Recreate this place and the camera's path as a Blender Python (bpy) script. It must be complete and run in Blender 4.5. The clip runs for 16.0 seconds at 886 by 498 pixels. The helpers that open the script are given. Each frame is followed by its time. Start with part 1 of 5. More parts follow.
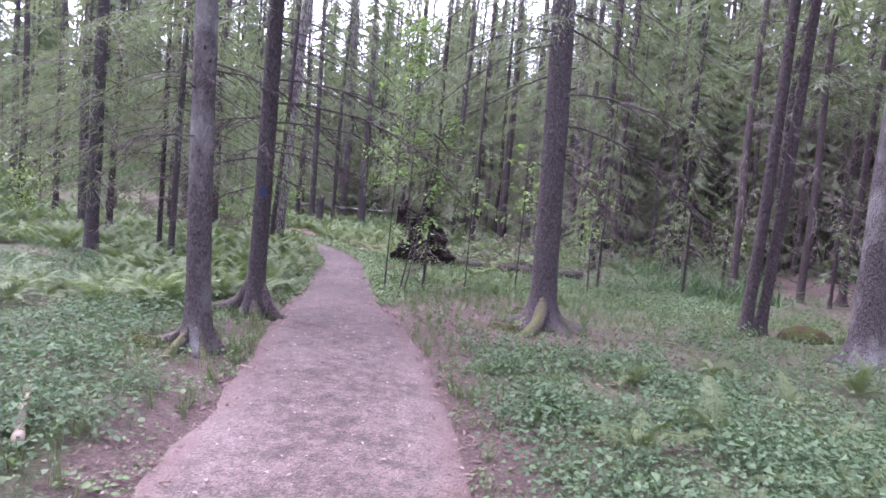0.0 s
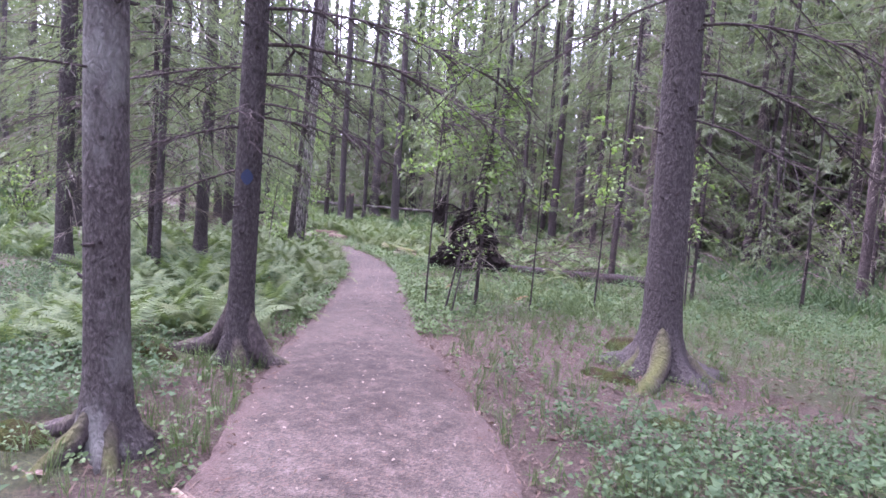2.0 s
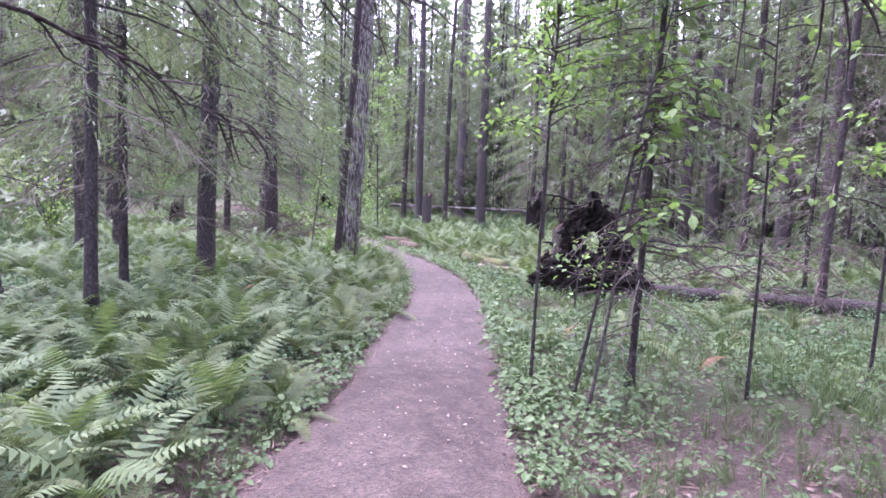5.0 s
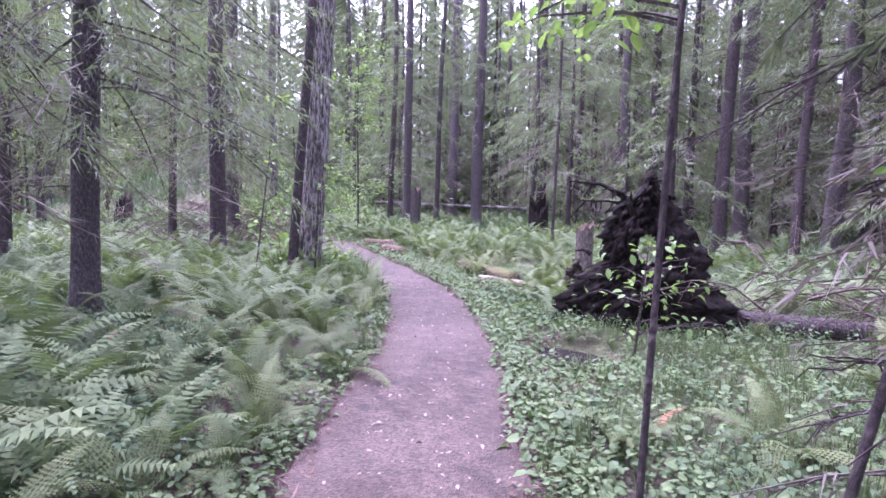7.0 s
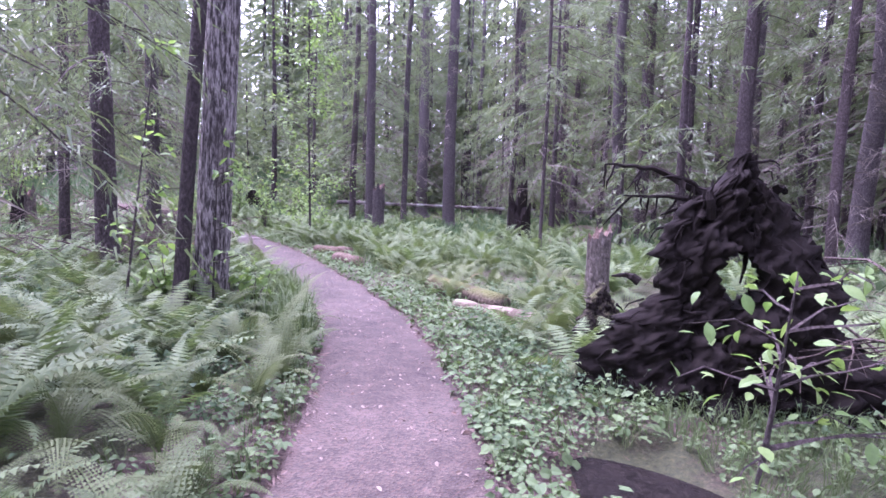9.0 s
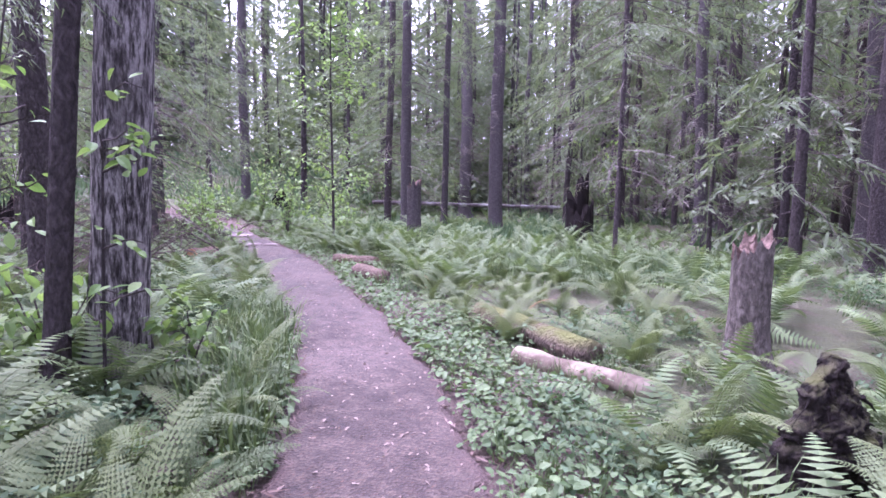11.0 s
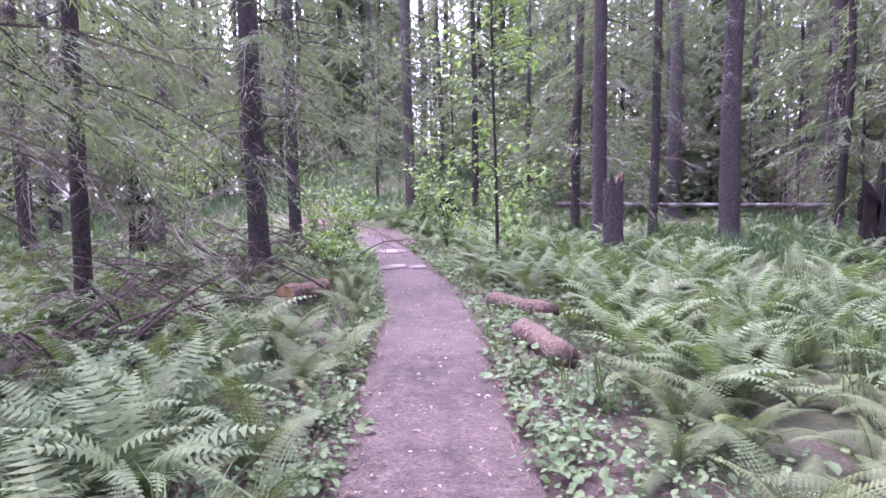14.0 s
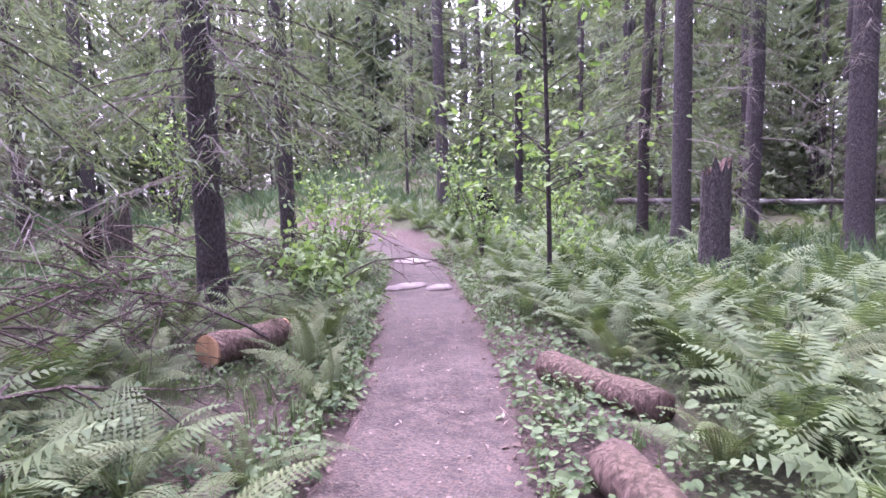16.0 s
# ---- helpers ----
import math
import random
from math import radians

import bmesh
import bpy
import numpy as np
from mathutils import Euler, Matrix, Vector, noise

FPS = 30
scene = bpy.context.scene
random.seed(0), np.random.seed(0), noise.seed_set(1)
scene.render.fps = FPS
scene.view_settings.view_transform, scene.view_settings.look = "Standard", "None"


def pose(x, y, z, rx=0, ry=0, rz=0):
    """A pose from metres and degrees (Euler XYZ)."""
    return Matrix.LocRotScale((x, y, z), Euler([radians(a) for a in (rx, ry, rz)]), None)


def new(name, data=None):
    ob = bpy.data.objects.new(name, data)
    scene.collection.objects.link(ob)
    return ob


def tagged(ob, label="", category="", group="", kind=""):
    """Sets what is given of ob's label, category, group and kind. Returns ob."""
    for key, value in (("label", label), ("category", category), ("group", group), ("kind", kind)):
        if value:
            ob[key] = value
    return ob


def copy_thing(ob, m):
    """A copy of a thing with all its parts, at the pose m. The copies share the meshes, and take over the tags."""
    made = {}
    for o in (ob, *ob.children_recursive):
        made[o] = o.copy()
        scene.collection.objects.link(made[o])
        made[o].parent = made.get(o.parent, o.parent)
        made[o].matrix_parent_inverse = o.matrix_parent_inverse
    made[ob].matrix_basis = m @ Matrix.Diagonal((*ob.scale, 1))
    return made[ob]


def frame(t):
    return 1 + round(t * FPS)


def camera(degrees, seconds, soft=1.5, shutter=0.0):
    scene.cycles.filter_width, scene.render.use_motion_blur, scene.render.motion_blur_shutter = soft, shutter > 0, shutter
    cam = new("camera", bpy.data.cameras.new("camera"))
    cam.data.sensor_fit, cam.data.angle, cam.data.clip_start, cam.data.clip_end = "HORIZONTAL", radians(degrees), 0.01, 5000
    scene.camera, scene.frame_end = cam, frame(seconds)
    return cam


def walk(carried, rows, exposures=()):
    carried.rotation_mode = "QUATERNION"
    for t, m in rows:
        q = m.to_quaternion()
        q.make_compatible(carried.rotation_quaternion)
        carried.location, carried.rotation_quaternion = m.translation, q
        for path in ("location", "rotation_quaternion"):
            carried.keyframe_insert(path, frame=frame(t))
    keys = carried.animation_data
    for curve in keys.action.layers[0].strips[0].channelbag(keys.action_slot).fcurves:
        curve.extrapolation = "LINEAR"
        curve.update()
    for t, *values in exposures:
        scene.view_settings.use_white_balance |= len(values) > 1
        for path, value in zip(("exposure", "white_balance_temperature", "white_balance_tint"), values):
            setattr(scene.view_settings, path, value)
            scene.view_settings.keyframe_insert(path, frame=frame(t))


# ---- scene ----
cam = camera(74.9, 16.0, soft=1.6)
METRES, EYE, TILT, LEAN, TURN = 19.8, 1.65, 0.0, 0.0, 29.5
ROWS = [
    (0.0, 0.0, 0.0, 0.0, 0.4, -4.69, -4.88),
    (0.5, -0.0051, 0.0323, -0.0006, 1.43, -4.79, -4.66),
    (1.0, -0.0104, 0.064, -0.0031, 1.73, -4.75, -4.37),
    (1.5, -0.0134, 0.0963, -0.0044, 2.55, -4.84, -4.19),
    (2.0, -0.0181, 0.1294, -0.0066, 3.66, -5.05, -3.98),
    (2.5, -0.0207, 0.1617, -0.0075, 4.98, -5.31, -3.69),
    (3.0, -0.0242, 0.1938, -0.0094, 6.27, -5.01, -3.58),
    (3.5, -0.0271, 0.2253, -0.0101, 8.07, -5.12, -3.27),
    (4.0, -0.0307, 0.2582, -0.0116, 11.27, -5.15, -2.81),
    (6.5, -0.0618, 0.4217, -0.0205, 12.57, -5.32, -1.48),
    (7.0, -0.0683, 0.4522, -0.0209, 11.47, -5.36, -1.48),
    (7.5, -0.0747, 0.4824, -0.0206, 10.77, -5.3, -1.61),
    (8.0, -0.081, 0.5113, -0.0219, 9.72, -5.12, -1.54),
    (8.5, -0.0843, 0.5409, -0.0229, 8.56, -5.25, -1.63),
    (11.0, -0.1073, 0.6828, -0.027, 12.92, -5.35, -0.81),
    (11.5, -0.1148, 0.711, -0.0259, 16.13, -5.4, -0.45),
    (12.0, -0.1214, 0.7402, -0.0254, 20.08, -5.43, -0.02),
    (12.5, -0.1311, 0.7695, -0.0259, 22.72, -5.52, 0.12),
    (13.0, -0.1402, 0.7981, -0.0259, 24.3, -5.48, 0.36),
    (13.5, -0.1515, 0.8258, -0.0248, 28.25, -5.43, 0.7),
    (14.0, -0.163, 0.8547, -0.0247, 31.26, -5.29, 1.02),
    (14.5, -0.175, 0.8848, -0.0239, 33.63, -5.41, 1.16),
    (15.0, -0.1887, 0.9123, -0.0238, 34.84, -5.56, 1.29),
    (15.5, -0.2036, 0.9397, -0.0251, 34.78, -5.64, 1.28),
    (16.0, -0.2216, 0.9661, -0.0259, 35.58, -5.56, 1.25),
]
walk(cam, [(t, pose(0, 0, EYE, TILT, LEAN, TURN) @ pose(METRES * x, METRES * y, METRES * z, 90 + pitch, roll, yaw)) for t, x, y, z, yaw, pitch, roll in ROWS],
     [(0.0, 2.88, 5640, 46), (4.0, 3.22, 5580, 46), (8.0, 3.25, 5400, 58), (12.0, 3.2, 5400, 56), (16.0, 3.25, 5640, 56)])

# ---- sky and sun: a bright overcast day over a spruce wood ----
world = bpy.data.worlds.new("overcast_sky")
scene.world = world
world.use_nodes = True
wn, wl = world.node_tree.nodes, world.node_tree.links
sky = wn.new("ShaderNodeTexSky")
sky.sky_type = 'NISHITA'
sky.sun_disc = False
sky.sun_elevation, sky.sun_rotation = radians(66), radians(265)
sky.air_density, sky.dust_density = 1.0, 3.0
grey = wn.new("ShaderNodeHueSaturation")
grey.inputs["Saturation"].default_value = 0.25
wl.new(sky.outputs[0], grey.inputs["Color"])
wl.new(grey.outputs[0], wn["Background"].inputs["Color"])
wn["Background"].inputs["Strength"].default_value = 0.17
sun_data = bpy.data.lights.new("sun", 'SUN')
sun_data.energy, sun_data.angle, sun_data.color = 0.6, radians(50), (1.0, 0.96, 0.9)
sun = new("sun", sun_data)
sun.matrix_world = pose(0, 0, 30, 24, 0, -85)

RNG = np.random.default_rng(7)


# ---- materials ----
def material(name):
    m = bpy.data.materials.new(name)
    m.use_nodes = True
    return m, m.node_tree.nodes, m.node_tree.links, m.node_tree.nodes["Principled BSDF"]


def ramp(n, l, fac, stops):
    r = n.new("ShaderNodeValToRGB")
    e = r.color_ramp.elements
    e[0].position, e[0].color = stops[0][0], (*stops[0][1], 1)
    e[1].position, e[1].color = stops[-1][0], (*stops[-1][1], 1)
    for p, c in stops[1:-1]:
        k = e.new(p)
        k.color = (*c, 1)
    l.new(fac, r.inputs[0])
    return r.outputs[0]


def noise_tex(n, l, scale, detail=6, rough=0.6, stretch=None):
    co = n.new("ShaderNodeTexCoord")
    mp = n.new("ShaderNodeMapping")
    if stretch:
        mp.inputs["Scale"].default_value = stretch
    l.new(co.outputs["Object"], mp.inputs[0])
    t = n.new("ShaderNodeTexNoise")
    t.inputs["Scale"].default_value, t.inputs["Detail"].default_value, t.inputs["Roughness"].default_value = scale, detail, rough
    l.new(mp.outputs[0], t.inputs["Vector"])
    return t.outputs[0]


def mix(n, l, fac, a, b, kind='MIX'):
    m = n.new("ShaderNodeMix")
    m.data_type, m.blend_type = 'RGBA', kind
    for sock, v in ((m.inputs[0], fac), (m.inputs[6], a), (m.inputs[7], b)):
        if isinstance(v, (int, float)):
            sock.default_value = v
        elif isinstance(v, tuple):
            sock.default_value = (*v, 1)
        else:
            l.new(v, sock)
    return m.outputs[2]


def bump(n, l, bsdf, height, strength, distance):
    b = n.new("ShaderNodeBump")
    b.inputs["Strength"].default_value, b.inputs["Distance"].default_value = strength, distance
    l.new(height, b.inputs["Height"])
    l.new(b.outputs[0], bsdf.inputs["Normal"])


def bark_material(name, dark, mid, light, lichen=0.0, scale=1.0, moss=0.0):
    m, n, l, p = material(name)
    plates = n.new("ShaderNodeTexVoronoi")
    plates.inputs["Scale"].default_value = 34 * scale
    co = n.new("ShaderNodeTexCoord")
    mp = n.new("ShaderNodeMapping")
    mp.inputs["Scale"].default_value = (1, 1, 0.38)
    wob = n.new("ShaderNodeTexNoise")
    wob.inputs["Scale"].default_value = 9
    add = n.new("ShaderNodeVectorMath")
    add.operation = 'MULTIPLY_ADD'
    add.inputs[1].default_value = (0.12, 0.12, 0.12)
    l.new(co.outputs["Object"], wob.inputs["Vector"])
    l.new(wob.outputs[1], add.inputs[0])
    l.new(co.outputs["Object"], add.inputs[2])
    l.new(add.outputs[0], mp.inputs[0])
    l.new(mp.outputs[0], plates.inputs["Vector"])
    fine = noise_tex(n, l, 45 * scale, 8, 0.7, (1, 1, 0.5))
    big = noise_tex(n, l, 2.2, 4, 0.6, (1, 1, 0.5))
    col = ramp(n, l, fine, [(0.3, dark), (0.5, mid), (0.72, light)])
    col = mix(n, l, ramp(n, l, plates.outputs["Distance"], [(0.3, (0, 0, 0)), (0.8, (0.55, 0.55, 0.55))]), col, dark)
    if lichen:
        spots = ramp(n, l, big, [(0.5 - 0.1 * lichen, (0, 0, 0)), (0.68, (0.7, 0.7, 0.7))])
        col = mix(n, l, spots, col, (0.30, 0.31, 0.28))
    var = n.new("ShaderNodeObjectInfo")
    hsv = n.new("ShaderNodeHueSaturation")
    mr = n.new("ShaderNodeMapRange")
    mr.inputs[3].default_value, mr.inputs[4].default_value = 0.8, 1.12
    l.new(var.outputs["Random"], mr.inputs[0])
    l.new(mr.outputs[0], hsv.inputs["Value"])
    l.new(col, hsv.inputs["Color"])
    col = hsv.outputs[0]
    if moss:
        geo = n.new("ShaderNodeNewGeometry")
        sep = n.new("ShaderNodeSeparateXYZ")
        l.new(geo.outputs["Normal"], sep.inputs[0])
        ma = n.new("ShaderNodeMath")
        ma.operation = 'MULTIPLY_ADD'
        ma.inputs[1].default_value, ma.inputs[2].default_value = moss, -0.25 * moss
        l.new(sep.outputs[2], ma.inputs[0])
        mu = n.new("ShaderNodeMath")
        mu.operation = 'MULTIPLY'
        mu.use_clamp = True
        l.new(ma.outputs[0], mu.inputs[0])
        l.new(ramp(n, l, big, [(0.38, (0, 0, 0)), (0.52, (1, 1, 1))]), mu.inputs[1])
        col = mix(n, l, mu.outputs[0], col, mix(n, l, fine, (0.045, 0.055, 0.014), (0.12, 0.13, 0.04)))
    l.new(col, p.inputs["Base Color"])
    p.inputs["Roughness"].default_value = 0.92
    p.inputs["Specular IOR Level"].default_value = 0.2
    h = n.new("ShaderNodeMath")
    h.operation = 'SUBTRACT'
    l.new(fine, h.inputs[0])
    l.new(plates.outputs["Distance"], h.inputs[1])
    bump(n, l, p, h.outputs[0], 0.9, 0.02)
    return m


def furrowed_material():
    """Old aspen bark: pale ridges between long dark upright furrows."""
    m, n, l, p = material("furrowed_bark")
    ridge = noise_tex(n, l, 40, 6, 0.68, (1, 1, 0.2))
    fine = noise_tex(n, l, 70, 7, 0.75, (1, 1, 0.4))
    blot = noise_tex(n, l, 3.0, 5, 0.6, (1, 1, 0.5))
    col = ramp(n, l, ridge, [(0.38, (0.022, 0.019, 0.018)), (0.48, (0.12, 0.11, 0.103)), (0.58, (0.36, 0.34, 0.315))])
    col = mix(n, l, 0.6, col, ramp(n, l, fine, [(0.36, (0.25, 0.24, 0.23)), (0.6, (1, 1, 1))]), 'MULTIPLY')
    col = mix(n, l, ramp(n, l, blot, [(0.52, (0, 0, 0)), (0.66, (0.7, 0.7, 0.7))]), col, (0.06, 0.053, 0.048))
    l.new(col, p.inputs["Base Color"])
    p.inputs["Roughness"].default_value = 0.93
    p.inputs["Specular IOR Level"].default_value = 0.15
    bump(n, l, p, ridge, 1.0, 0.05)
    return m


def leaf_material(name, a, b, c=None, glow=0.3, rough=0.55, by_object=False):
    """Leaves: colour varied leaf by leaf and in broad patches, light passing through."""
    m, n, l, p = material(name)
    if by_object:
        rnd = n.new("ShaderNodeObjectInfo").outputs["Random"]
    else:
        rnd = n.new("ShaderNodeNewGeometry").outputs["Random Per Island"]
    big = noise_tex(n, l, 0.8, 3)
    col = mix(n, l, rnd, a, b)
    col = mix(n, l, ramp(n, l, big, [(0.35, (0, 0, 0)), (0.65, (0.7, 0.7, 0.7))]), col, mix(n, l, 0.5, a, b) if c is None else c)
    grain = noise_tex(n, l, 60, 3)
    col = mix(n, l, 0.35, col, ramp(n, l, grain, [(0.3, (0.6, 0.6, 0.6)), (0.7, (1, 1, 1))]), 'MULTIPLY')
    l.new(col, p.inputs["Base Color"])
    p.inputs["Roughness"].default_value = rough
    p.inputs["Specular IOR Level"].default_value = 0.25
    tr = n.new("ShaderNodeBsdfTranslucent")
    l.new(mix(n, l, 1.0, col, (1.0, 1.1, 0.6), 'MULTIPLY'), tr.inputs["Color"])
    sh = n.new("ShaderNodeMixShader")
    sh.inputs[0].default_value = glow
    l.new(p.outputs[0], sh.inputs[1])
    l.new(tr.outputs[0], sh.inputs[2])
    l.new(sh.outputs[0], n["Material Output"].inputs["Surface"])
    return m


def path_material():
    m, n, l, p = material("gravel_path")
    big = noise_tex(n, l, 0.7, 4)
    mid = noise_tex(n, l, 7, 6, 0.7)
    co = n.new("ShaderNodeTexCoord")
    st = n.new("ShaderNodeTexVoronoi")
    st.inputs["Scale"].default_value = 75
    l.new(co.outputs["Object"], st.inputs["Vector"])
    col = ramp(n, l, mid, [(0.3, (0.021, 0.0145, 0.011)), (0.5, (0.063, 0.047, 0.038)), (0.7, (0.128, 0.103, 0.087))])
    col = mix(n, l, ramp(n, l, big, [(0.45, (0, 0, 0)), (0.66, (0.6, 0.6, 0.6))]), col, (0.142, 0.117, 0.1))
    col = mix(n, l, 0.75, col, ramp(n, l, st.outputs["Color"], [(0.1, (0.3, 0.3, 0.3)), (0.9, (1.5, 1.47, 1.42))]), 'MULTIPLY')
    needles = noise_tex(n, l, 120, 2, 0.5, (1, 0.25, 1))
    col = mix(n, l, ramp(n, l, needles, [(0.62, (0, 0, 0)), (0.7, (0.6, 0.6, 0.6))]), col, (0.16, 0.085, 0.055))
    edge = n.new("ShaderNodeAttribute")
    edge.attribute_name = "edge"
    ragged = n.new("ShaderNodeMath")
    ragged.operation = 'MULTIPLY_ADD'
    ragged.inputs[1].default_value, ragged.inputs[2].default_value = 1.1, -0.55
    l.new(noise_tex(n, l, 5, 7, 0.75), ragged.inputs[0])
    adds = n.new("ShaderNodeMath")
    l.new(edge.outputs["Fac"], adds.inputs[0])
    l.new(ragged.outputs[0], adds.inputs[1])
    brown = ramp(n, l, noise_tex(n, l, 55, 8, 0.8), [(0.3, (0.03, 0.02, 0.017)), (0.5, (0.09, 0.06, 0.05)), (0.7, (0.18, 0.13, 0.11))])
    col = mix(n, l, ramp(n, l, adds.outputs[0], [(0.38, (0, 0, 0)), (0.75, (1, 1, 1))]), col, brown)
    # the gravel colour drops and browns by the share stored along the path
    darkening = n.new("ShaderNodeAttribute")
    darkening.attribute_name = "darkening"
    col = mix(n, l, darkening.outputs["Fac"], col, mix(n, l, 1.0, col, (0.52, 0.475, 0.425), 'MULTIPLY'))
    l.new(col, p.inputs["Base Color"])
    p.inputs["Roughness"].default_value = 0.9
    h = n.new("ShaderNodeMath")
    h.operation = 'ADD'
    l.new(mid, h.inputs[0])
    l.new(st.outputs["Distance"], h.inputs[1])
    bump(n, l, p, h.outputs[0], 0.7, 0.015)
    return m


def ground_material():
    """Forest floor: needle litter, moss and low green, by patches; 'bare' is the worn litter round the path."""
    m, n, l, p = material("forest_floor")
    fine = noise_tex(n, l, 38, 8, 0.75)
    patch = noise_tex(n, l, 1.6, 6, 0.65)
    litter = ramp(n, l, fine, [(0.28, (0.025, 0.016, 0.012)), (0.5, (0.075, 0.05, 0.038)), (0.7, (0.17, 0.125, 0.1))])
    moss = ramp(n, l, fine, [(0.3, (0.02, 0.026, 0.01)), (0.55, (0.06, 0.07, 0.025)), (0.75, (0.13, 0.125, 0.05))])
    bare = n.new("ShaderNodeAttribute")
    bare.attribute_name = "bare"
    ad = n.new("ShaderNodeMath")
    ad.operation = 'MULTIPLY_ADD'
    ad.inputs[1].default_value = 0.55
    l.new(bare.outputs["Fac"], ad.inputs[0])
    l.new(patch, ad.inputs[2])
    col = mix(n, l, ramp(n, l, ad.outputs[0], [(0.52, (0, 0, 0)), (0.68, (1, 1, 1))]), moss, litter)
    l.new(col, p.inputs["Base Color"])
    p.inputs["Roughness"].default_value = 0.95
    bump(n, l, p, fine, 1.0, 0.05)
    return m


def wood_material(name, a, b, c):
    m, n, l, p = material(name)
    grain = noise_tex(n, l, 14, 7, 0.7, (1, 1, 0.12))
    blot = noise_tex(n, l, 3.5, 5)
    col = ramp(n, l, grain, [(0.3, a), (0.6, b)])
    col = mix(n, l, ramp(n, l, blot, [(0.45, (0, 0, 0)), (0.62, (0.85, 0.85, 0.85))]), col, c)
    l.new(col, p.inputs["Base Color"])
    p.inputs["Roughness"].default_value = 0.92
    p.inputs["Specular IOR Level"].default_value = 0.12
    bump(n, l, p, grain, 0.6, 0.01)
    return m


def moss_material():
    m, n, l, p = material("moss")
    fine = noise_tex(n, l, 70, 6, 0.75)
    col = ramp(n, l, fine, [(0.3, (0.02, 0.026, 0.01)), (0.52, (0.06, 0.068, 0.022)), (0.72, (0.12, 0.125, 0.045))])
    col = mix(n, l, ramp(n, l, noise_tex(n, l, 6, 4), [(0.45, (0, 0, 0)), (0.6, (0.9, 0.9, 0.9))]), col, (0.05, 0.035, 0.025))
    l.new(col, p.inputs["Base Color"])
    p.inputs["Roughness"].default_value = 1.0
    p.inputs["Specular IOR Level"].default_value = 0.05
    bump(n, l, p, fine, 1.0, 0.04)
    return m


def mud_material():
    m, n, l, p = material("wet_mud")
    lumps = noise_tex(n, l, 22, 6, 0.7)
    l.new(ramp(n, l, lumps, [(0.35, (0.006, 0.005, 0.0045)), (0.65, (0.022, 0.018, 0.015))]), p.inputs["Base Color"])
    l.new(ramp(n, l, lumps, [(0.42, (0.45, 0.45, 0.45)), (0.55, (0.85, 0.85, 0.85))]), p.inputs["Roughness"])
    p.inputs["Specular IOR Level"].default_value = 0.08
    bump(n, l, p, lumps, 1.0, 0.05)
    return m


def paint_material(name, colour):
    m, n, l, p = material(name)
    l.new(mix(n, l, ramp(n, l, noise_tex(n, l, 60, 5), [(0.35, (0, 0, 0)), (0.75, (0.6, 0.6, 0.6))]), colour, tuple(c * 0.5 for c in colour)), p.inputs["Base Color"])
    p.inputs["Roughness"].default_value = 0.6
    return m


BARK = bark_material("spruce_bark", (0.025, 0.0215, 0.021), (0.071, 0.062, 0.06), (0.137, 0.122, 0.117), 0.0, 1.3)
BARK_PALE = bark_material("lichened_bark", (0.03, 0.025, 0.024), (0.095, 0.083, 0.079), (0.185, 0.168, 0.16), 0.25, 1.5)
BARK_DARK = bark_material("dark_bark", (0.02, 0.0165, 0.0165), (0.055, 0.045, 0.043), (0.1, 0.085, 0.082), 0.0)
BARK_ROOT = bark_material("mossy_root_bark", (0.032, 0.026, 0.026), (0.085, 0.07, 0.066), (0.15, 0.125, 0.118), 0.0, 1.0, 1.2)
BARK_ASPEN = furrowed_material()
BARK_PINE = bark_material("pine_bark", (0.026, 0.0205, 0.02), (0.066, 0.053, 0.05), (0.112, 0.092, 0.087), 0.0)
TWIG = bark_material("dead_twig", (0.035, 0.027, 0.026), (0.07, 0.056, 0.053), (0.13, 0.108, 0.1), 0.0)
NEEDLE = leaf_material("spruce_needles", (0.085, 0.12, 0.07), (0.18, 0.215, 0.125), (0.13, 0.17, 0.1), 0.42)
NEEDLE_DRY = leaf_material("dry_spruce_twigs", (0.11, 0.095, 0.085), (0.2, 0.17, 0.15), (0.15, 0.135, 0.11), 0.2)
FERN = leaf_material("fern_green", (0.065, 0.105, 0.044), (0.145, 0.192, 0.082), (0.1, 0.147, 0.065), 0.3, 0.65)
FERN_FROND = leaf_material("fern_frond_green", (0.06, 0.092, 0.036), (0.148, 0.186, 0.076), (0.092, 0.127, 0.052), 0.3, 0.65, True)
FERN_OLD = leaf_material("fern_withered", (0.16, 0.075, 0.035), (0.24, 0.14, 0.06), None, 0.3)
BERRY = leaf_material("bilberry_green", (0.04, 0.082, 0.038), (0.115, 0.175, 0.085), (0.075, 0.125, 0.062), 0.3, 0.75)
HERB = leaf_material("herb_green", (0.055, 0.1, 0.04), (0.135, 0.195, 0.082), None, 0.3, 0.6)
GRASS = leaf_material("grass_green", (0.06, 0.1, 0.04), (0.125, 0.17, 0.072), None, 0.3, 0.7)
LEAF = leaf_material("young_leaf_green", (0.115, 0.2, 0.065), (0.22, 0.31, 0.11), (0.145, 0.235, 0.08), 0.45, 0.45)
BUSH = leaf_material("bush_leaf_green", (0.11, 0.19, 0.06), (0.22, 0.31, 0.1), None, 0.4)
LITTER = leaf_material("fallen_leaves", (0.1, 0.07, 0.05), (0.3, 0.25, 0.21), None, 0.1)
# greyer than BUSH: the haze of distance is put into this leaf colour
HAZED_LEAF = leaf_material("hazed_leaf_green", (0.085, 0.12, 0.065), (0.16, 0.195, 0.11), (0.115, 0.15, 0.085), 0.35)
BROWN_LITTER = leaf_material("rusty_litter", (0.085, 0.05, 0.036), (0.19, 0.14, 0.11), (0.12, 0.08, 0.06), 0.1)
